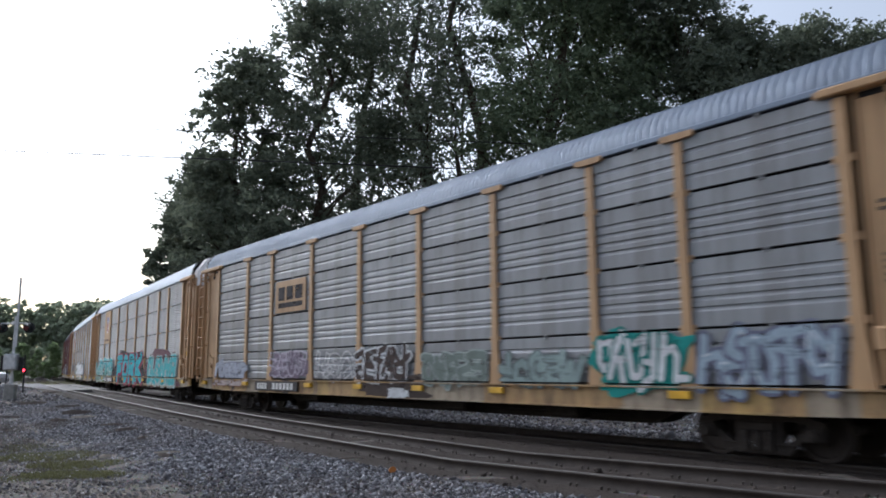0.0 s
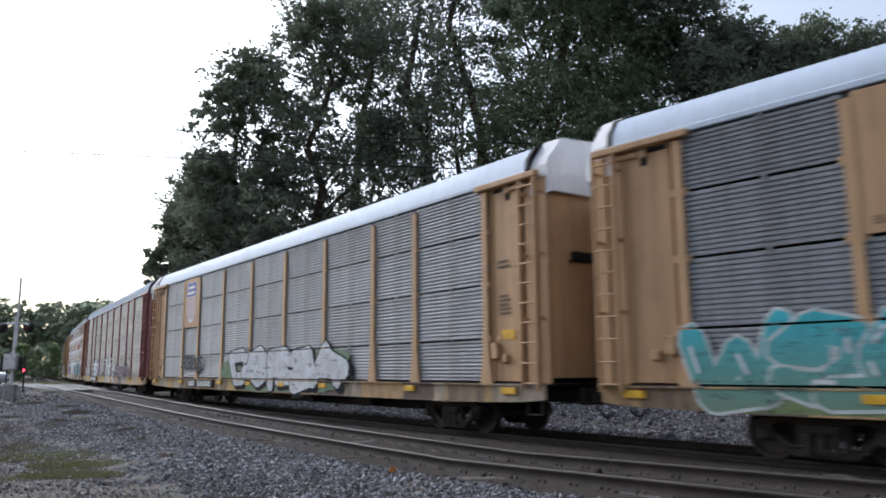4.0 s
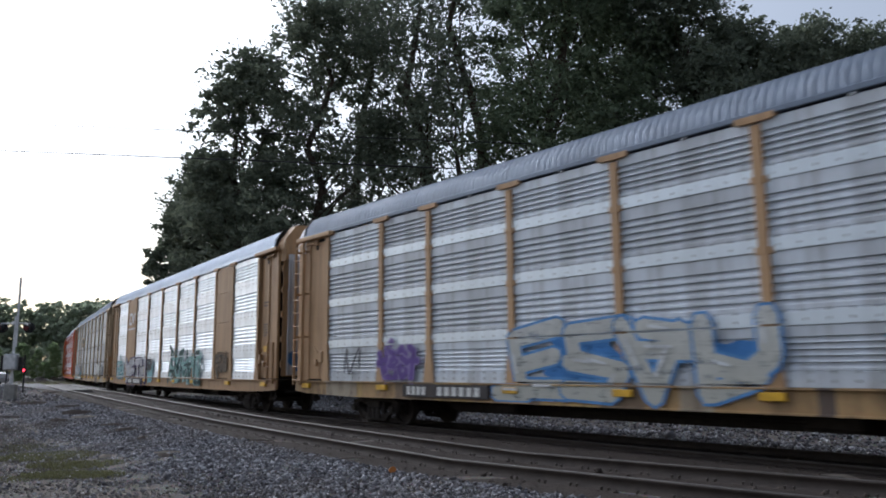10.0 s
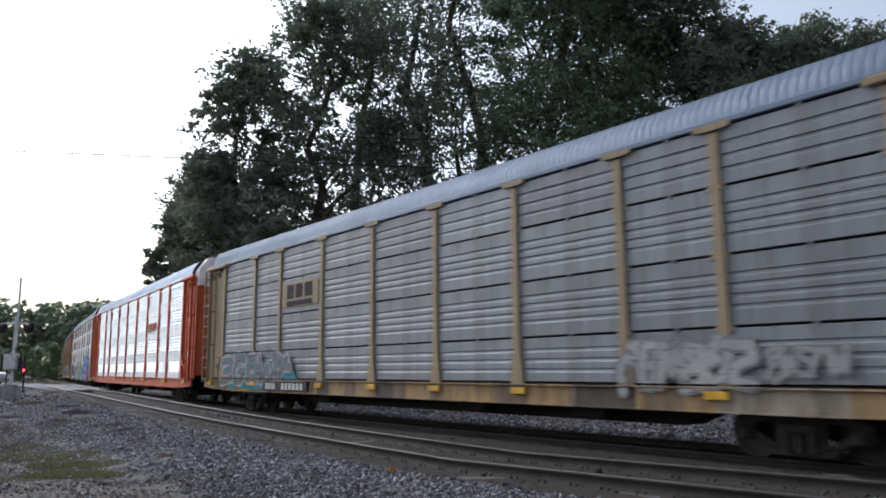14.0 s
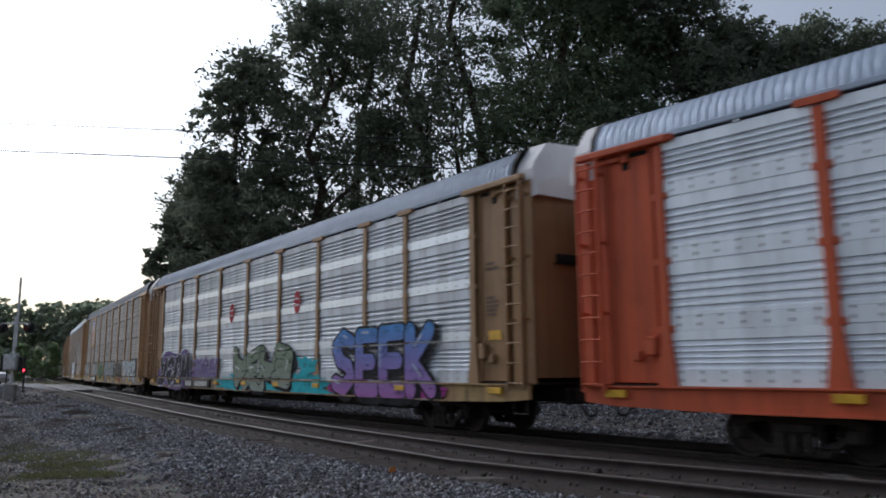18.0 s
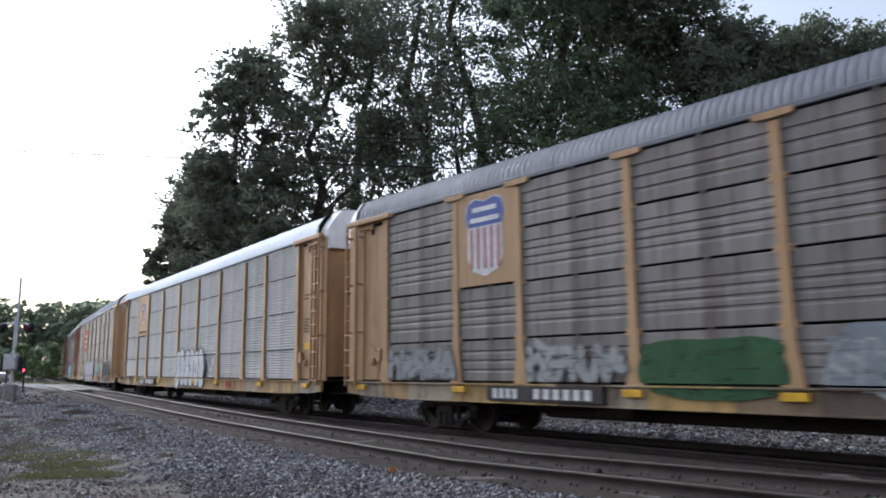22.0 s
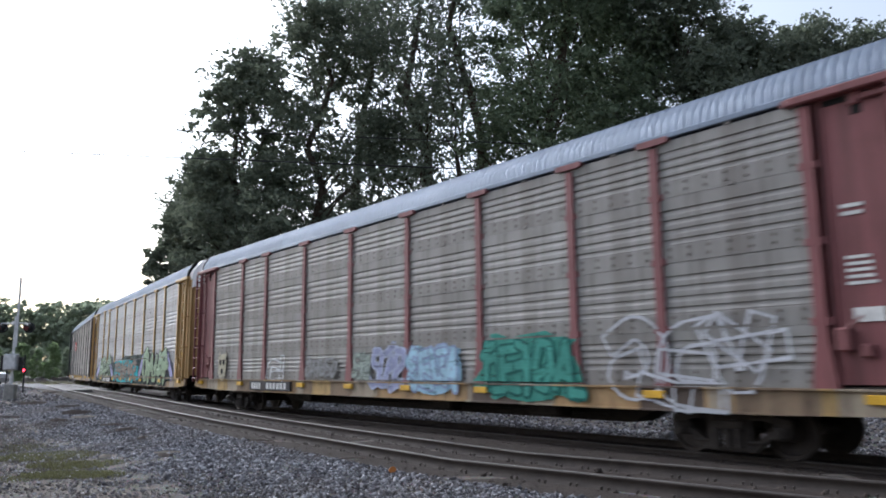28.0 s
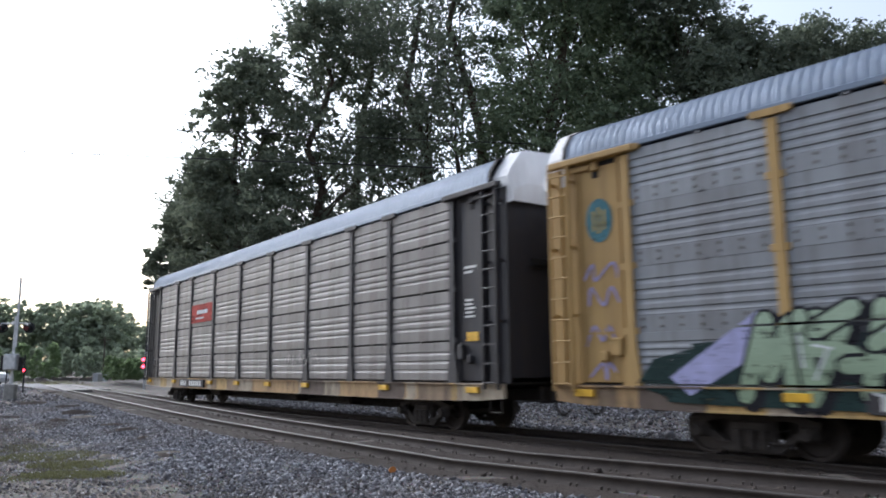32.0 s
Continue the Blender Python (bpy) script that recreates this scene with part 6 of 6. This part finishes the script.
    for z in (1.4, 2.0, 2.7, 3.2):
        tag_scrawl(c[13], -12.5, z, 0.6, 0.4, spray(lilac), 134 + int(z * 10), 0.05, y=-1.487)
    # last: red plate
    plate_at(c[14], 2, 3.40, 4.15, spray((0.40, 0.06, 0.05)), [(0.1, 0.05, 1.3, 0.16), (-0.2, -0.2, 1.0, 0.06)], spray(white), 0.15)
    part("end_rail", Build().tube((-13.95, -1.45, 0.75), (-13.95, -1.45, 5.15), 0.035, 8).tube((-13.95, -1.45, 5.15), (-13.6, -1.45, 5.25), 0.03, 8), stencil, c[14])
    tag_scrawl(c[14], 4.0, 1.75, 2.4, 0.4, spray((0.36, 0.35, 0.33)), 141, 0.04)


decorate()


# ------------------------------------------------------------------ level crossing and the distance
signal_white = plain("white_signal_paint", (0.62, 0.62, 0.62), 0.5)
signal_grey = plain("grey_cabinet_paint", (0.42, 0.43, 0.44), 0.55)
black_iron = plain("black_signal_iron", (0.015, 0.015, 0.016), 0.6)
red_lamp = glow("lit_red_lens", (1.0, 0.04, 0.07), 9.0)
red_dark = plain("unlit_red_lens", (0.09, 0.012, 0.012), 0.3)
concrete = plain("stained_concrete", (0.28, 0.27, 0.25), 0.9)


def ground_at(x, y):
    return float(ground_z(np.array([float(x)]), np.array([float(y)]))[0])


def crossing_mast(x, y):
    """A crossing signal: mast, crossarm with two hooded lamps each way, gate box and raised gate arm."""
    z = ground_at(x, y) + 0.40
    mast = tagged(new("crossing_signal"), "white crossing signal mast with hooded lamps and a gate box", "crossing signal")
    mast.matrix_basis = Matrix.Translation((x, y, z - 0.05)) @ Matrix.Rotation(radians(8), 4, "Z")
    part("foundation", Build().box((0, 0, -0.06), (0.5, 0.5, 1.0), 0.04), concrete, mast)
    part("pole", Build().tube((0, 0, 0.4), (0, 0, 3.9), 0.065, 12).tube((0, 0, 0.42), (0, 0, 0.9), 0.1, 12), signal_white, mast)
    part("crossarm", Build().tube((-0.72, 0, 3.52), (0.72, 0, 3.52), 0.035, 8).box((0, 0, 3.52), (0.3, 0.16, 0.2), 0.03), signal_white, mast)
    for sx in (-0.66, 0.66):
        for sy in (-1, 1):
            lamp = part("lamp", Build().tube((sx, 0, 3.30), (sx, sy * 0.16, 3.30), 0.16, 14).tube((sx, sy * 0.16, 3.31), (sx, sy * 0.42, 3.27), 0.165, 14, 0.15), black_iron, mast)
            part("lens", Build().tube((sx, sy * 0.425, 3.27), (sx, sy * 0.43, 3.27), 0.13, 14), red_dark, lamp)
        part("background_disc", Build().tube((sx, -0.02, 3.30), (sx, 0.02, 3.30), 0.28, 18), black_iron, mast)
    part("gate_box", Build().box((0, -0.18, 1.55), (0.62, 0.5, 0.82), 0.05), signal_grey, mast)
    part("box_door", Build().box((0.02, -0.44, 1.55), (0.5, 0.03, 0.68), 0.01), signal_white, mast)
    part("gate_arm", Build().box((0.10, -0.05, 4.1), (0.11, 0.06, 3.6), 0.01), signal_white, mast)
    part("counterweight", Build().box((-0.42, -0.1, 1.5), (0.16, 0.3, 0.75), 0.03), black_iron, mast)
    part("counterweight", Build().box((0.44, -0.1, 1.45), (0.16, 0.3, 0.7), 0.03), black_iron, mast)
    part("conduit", Build().tube((-0.25, -0.05, 0.1), (-0.2, -0.1, 1.2), 0.03, 6), black_iron, mast)
    return mast


crossing_mast(-22.0, 39.2)

# lit signal lamp low beside the crossing
x, y = -27.0, 49.5
lamp = tagged(new("small_lamp_post"), "short dark post with a lit red lamp near the crossing", "signal lamp")
lamp.matrix_basis = Matrix.Translation((x, y, ground_at(x, y)))
part("post", Build().tube((0, 0, -0.1), (0, 0, 2.4), 0.05, 8), black_iron, lamp)
part("housing", Build().box((0, 0, 1.45), (0.24, 0.2, 0.3), 0.03), black_iron, lamp)
part("lens", Build().tube((0, -0.1, 1.45), (0, -0.125, 1.45), 0.075, 12), red_lamp, lamp)

# block signal with two red aspects inside the curve
x, y = -27.6, 71.0
sig = tagged(new("block_signal"), "block signal with two lit red lamps beside the line", "railway signal")
sig.matrix_basis = Matrix.Translation((x, y, ground_at(x, y)))
part("mast", Build().tube((0, 0, -0.1), (0, 0, 3.6), 0.07, 10), signal_grey, sig)
for z in (2.10, 2.72):
    head = part("signal_head", Build().box((0, -0.08, z), (0.5, 0.2, 0.52), 0.06).tube((0, -0.15, z + 0.02), (0, -0.42, z + 0.02), 0.17, 12, 0.16), black_iron, sig)
    part("lens", Build().tube((0, -0.43, z), (0, -0.44, z), 0.15, 14), red_lamp, head)

# relay cabin and pole in the distance
x, y = -50.0, 112.0
cabin = tagged(new("relay_cabin"), "small grey metal relay cabin far along the line", "cabin")
cabin.matrix_basis = Matrix.Translation((x, y, ground_at(x, y)))
part("walls", Build().box((0, 0, 0.65), (1.5, 1.4, 1.3), 0.03), signal_grey, cabin)
part("roof", Build().box((0, 0, 1.34), (1.7, 1.6, 0.12), 0.03), signal_white, cabin)
part("door", Build().box((0.4, -0.82, 0.65), (0.7, 0.04, 1.2), 0.01), concrete, cabin)
x, y = -50.5, 114.0
pole = tagged(new("utility_pole"), "weathered wooden utility pole among distant trees", "utility pole")
pole.matrix_basis = Matrix.Translation((x, y, ground_at(x, y)))
part("pole", Build().tube((0, 0, -0.2), (0, 0, 6.8), 0.13, 8, 0.1), bark, pole)
part("crossarm", Build().box((0, 0, 6.3), (1.8, 0.1, 0.1)), bark, pole)

# a pale van waiting at the crossing
glass = plain("dark_vehicle_glass", (0.02, 0.022, 0.025), 0.12)
rubber = plain("tyre_rubber", (0.02, 0.02, 0.02), 0.9)
van_paint = plain("white_vehicle_paint", (0.62, 0.63, 0.65), 0.35, 0, 0.08)
x, y = -39.2, 64.0
van = tagged(new("parked_van"), "white van waiting on the road at the crossing", "van")
van.matrix_basis = Matrix.Translation((x, y, 0.14)) @ Matrix.Rotation(radians(6), 4, "Z")
part("body", Build().plate([(-2.5, 0.4), (2.35, 0.4), (2.5, 0.7), (2.45, 1.05), (1.75, 1.2), (1.05, 1.95), (0.8, 2.1), (-2.4, 2.1), (-2.5, 1.9)], -0.92, 0.92), van_paint, van)
part("side_window", Build().plate([(0.2, 1.25), (1.45, 1.25), (0.95, 1.85), (0.2, 1.9)], -0.935, -0.925), glass, van)
part("windscreen", Build().add([(1.72, -0.8, 1.24), (1.72, 0.8, 1.24), (1.1, 0.75, 1.93), (1.1, -0.75, 1.93)], [(0, 1, 2, 3)]), glass, van)
for wx in (-1.6, 1.6):
    for wy in (-0.85, 0.85):
        wheel = part("wheel", Build().tube((wx, wy - 0.1, 0.33), (wx, wy + 0.1, 0.33), 0.33, 16), rubber, van)
        part("rim", Build().tube((wx, wy - 0.11, 0.33), (wx, wy + 0.11, 0.33), 0.19, 12), signal_grey, wheel)

# ------------------------------------------------------------------ overhead wires
wire_mat = plain("dark_cable", (0.03, 0.03, 0.03), 0.6)


def wire(name, a, b, sag, label, thick=0.04):
    a, b = Vector(a), Vector(b)
    pts = [a]
    for i in range(1, 25):
        t = i / 24
        p = a.lerp(b, t) - Vector((0, 0, sag * 4 * t * (1 - t)))
        pts.append(p)
    n = 5
    v = [(p.x, p.y + thick * math.cos(6.2832 * k / n), p.z + thick * math.sin(6.2832 * k / n)) for p in pts for k in range(n)]
    f = [(i * n + k, i * n + (k + 1) % n, (i + 1) * n + (k + 1) % n, (i + 1) * n + k) for i in range(24) for k in range(n)]
    return tagged(part(name, raw_mesh(name, v, f), wire_mat), label, "cable")


wire("overhead_wire", (-46, 40.0, 14.3), (40, 40.0, 10.1), 0.0, "thin dark overhead wire strung across the line")
wire("overhead_wire", (-46, 40.5, 16.0), (40, 40.5, 11.8), 0.0, "thin dark overhead wire before the trees", 0.03)

# ------------------------------------------------------------------ litter and weeds
weed_mat = leaf_material("dry_green_weeds", (0.085, 0.088, 0.042), (0.18, 0.175, 0.088))


def grass_patch(name, x, y, rx, ry, count, height, seed, label):
    r = np.random.default_rng(seed)
    a, d = r.uniform(0, 6.28, count), np.sqrt(r.uniform(0, 1, count))
    px, py = x + rx * d * np.cos(a), y + ry * d * np.sin(a)
    pz = ground_z(px, py)
    h = height * r.uniform(0.4, 1.2, count)
    lx, ly = r.normal(0, 0.4, count) * h, r.normal(0, 0.4, count) * h
    t = r.uniform(0, 6.28, count)
    wx, wy = 0.007 * np.cos(t), 0.007 * np.sin(t)
    v = np.stack([np.stack([px - wx, py - wy, pz], 1), np.stack([px + wx, py + wy, pz], 1), np.stack([px + lx * 0.5 + wx * 0.7, py + ly * 0.5 + wy * 0.7, pz + h * 0.6], 1),
                  np.stack([px + lx, py + ly, pz + h], 1)], 1)
    return tagged(part(name, raw_mesh(name, v.reshape(-1, 3), np.arange(4 * count).reshape(-1, 4)), weed_mat), label, "grass", kind="stuff")


grass_patch("grass_patch", -8.3, 16.4, 1.0, 0.9, 2600, 0.065, 51, "low dry green weeds on the bare earth")
grass_patch("grass_patch", -7.0, 14.9, 0.9, 0.6, 3000, 0.065, 54, "low dry green weeds on the bare earth")
grass_patch("grass_patch", -9.9, 18.2, 0.9, 0.8, 900, 0.05, 55, "low dry green weeds on the bare earth")
grass_patch("grass_patch", -6.4, 13.5, 0.9, 0.5, 3000, 0.065, 56, "low dry green weeds on the bare earth")
grass_patch("grass_strip", -7.3, 12.9, 0.7, 0.4, 700, 0.045, 52, "sparse dry grass at the gravel's edge")
grass_patch("verge_grass", -40, 66, 10, 3, 3000, 0.35, 53, "green verge beyond the road")

old_wood = weathered("weathered_scrap_wood", (0.16, 0.13, 0.11), (0.05, 0.04, 0.035), 0.9)
pale_wood = weathered("pale_splintered_wood", (0.42, 0.37, 0.31), (0.2, 0.17, 0.14), 0.9)
orange_leaf = plain("orange_dead_leaf", (0.42, 0.16, 0.04), 0.8)


def scrap(x, y, length, thick, turn, mat, label, seed):
    r = random.Random(seed)
    b = Build()
    n, prof = 5, []
    for i in range(n + 1):
        t = i / n
        w = thick * (0.5 + 0.6 * math.sin(math.pi * (0.12 + 0.76 * t))) * r.uniform(0.8, 1.15)
        prof += [((t - 0.5) * length, -w, 0), ((t - 0.5) * length, w, 0), ((t - 0.5) * length, w * 0.7, w), ((t - 0.5) * length, -w * 0.7, w * 1.1)]
    fs = [(4 * i + k, 4 * i + (k + 1) % 4, 4 * i + 4 + (k + 1) % 4, 4 * i + 4 + k) for i in range(n) for k in range(4)] + [(0, 1, 2, 3), (4 * n + 3, 4 * n + 2, 4 * n + 1, 4 * n)]
    b.add(prof, fs)
    ob = tagged(part("wood_scrap", b, mat), label, "wood scrap", "wood scraps on the ballast")
    ob.matrix_basis = Matrix.Translation((x, y, ground_at(x, y) + 0.03)) @ Matrix.Rotation(radians(turn), 4, "Z") @ Matrix.Rotation(radians(r.uniform(-6, 6)), 4, "X")
    return ob


for k, (x, y, ln, th, tn, pale) in enumerate(((-11.6, 25.0, 0.75, 0.06, 10, 1), (-12.6, 26.6, 0.9, 0.12, 25, 0), (-12.2, 24.6, 0.6, 0.07, -20, 0), (-9.3, 22.0, 0.8, 0.05, 8, 0), (-8.4, 20.6, 0.55, 0.06, 40, 0),
                                              (-5.6, 15.8, 0.5, 0.045, 12, 1), (-5.5, 15.4, 0.35, 0.06, -30, 0), (-6.9, 15.9, 0.25, 0.05, 60, 1), (-3.9, 16.6, 0.5, 0.03, 5, 0), (-1.6, 13.6, 0.45, 0.025, 15, 0),
                                              (-14.5, 30.0, 1.0, 0.06, 15, 0), (-17.5, 33.0, 1.1, 0.10, 0, 0), (-7.2, 18.6, 0.4, 0.05, 80, 0), (-15.5, 27.2, 1.3, 0.05, -4, 0))):
    scrap(x, y, ln, th, tn, pale_wood if pale else old_wood, "splintered pale wood scrap lying on the ballast" if pale else "dark splinter of old tie wood on the ballast", 60 + k)

leafm = tagged(part("dead_leaf", Build().plate([(-0.06, 0), (-0.02, 0.045), (0.035, 0.05), (0.07, 0.01), (0.03, -0.04), (-0.035, -0.035)], -0.006, 0.006), orange_leaf), "curled orange dead leaf by the rail", "leaf")
leafm.matrix_basis = Matrix.Translation((-0.80, 11.95, ground_at(-0.80, 11.95) + 0.06)) @ Matrix.Rotation(radians(20), 4, "Z")


# ------------------------------------------------------------------ tracks' pieces
build_track("track_train", "rusty rails on dark wooden ties under the train", "far", RAIL_T, False, -60, 22, -24, 10, 1)
build_track("track_empty", "empty railway track with worn rails and spiked ties", "near", RAIL_N, True, -100, 22, -26, 8, 2)


# ------------------------------------------------------------------ what moves
def motions():
    # the train gains and loses a little on its mean speed
    t_node, d_node = (0, 4, 8, 12, 16, 20, 24, 28, 32), (-1.43, -0.82, -0.31, -0.01, 0.12, 0.15, 0.19, 0.30, 0.47)
    step = 0.5
    for car, mid in TRAIN:
        rows = []
        for k in range(int(32 / step) + 1):
            t = k * step
            s = mid + SPEED * (t - 12.5) + float(np.interp(t, t_node, d_node))
            xa, ya, _ = on_track(s + 9.98)
            xb, yb, _ = on_track(s - 9.98)
            rows.append((t, Matrix.Translation(((xa + xb) / 2, (ya + yb) / 2, FLOOR)) @ Matrix.Rotation(math.atan2(ya - yb, xa - xb), 4, "Z")))
        walk(car, rows)
    # every wheelset rolls alike: one is keyed for each axle place, and the rest share its turning
    spin, lead = SPEED / 0.42, {}
    for w, ax in WHEELS:
        if ax not in lead:
            walk(w, [(k / 30, Matrix.Translation((ax, 0, 0.42)) @ Matrix.Rotation((spin * k / 30) % (2 * math.pi), 4, "Y")) for k in range(0, 961)])
            lead[ax] = w
            continue
        own, src = w.animation_data_create(), lead[ax].animation_data
        w.rotation_mode = "QUATERNION"
        own.action, own.action_slot = src.action, src.action_slot


motions()
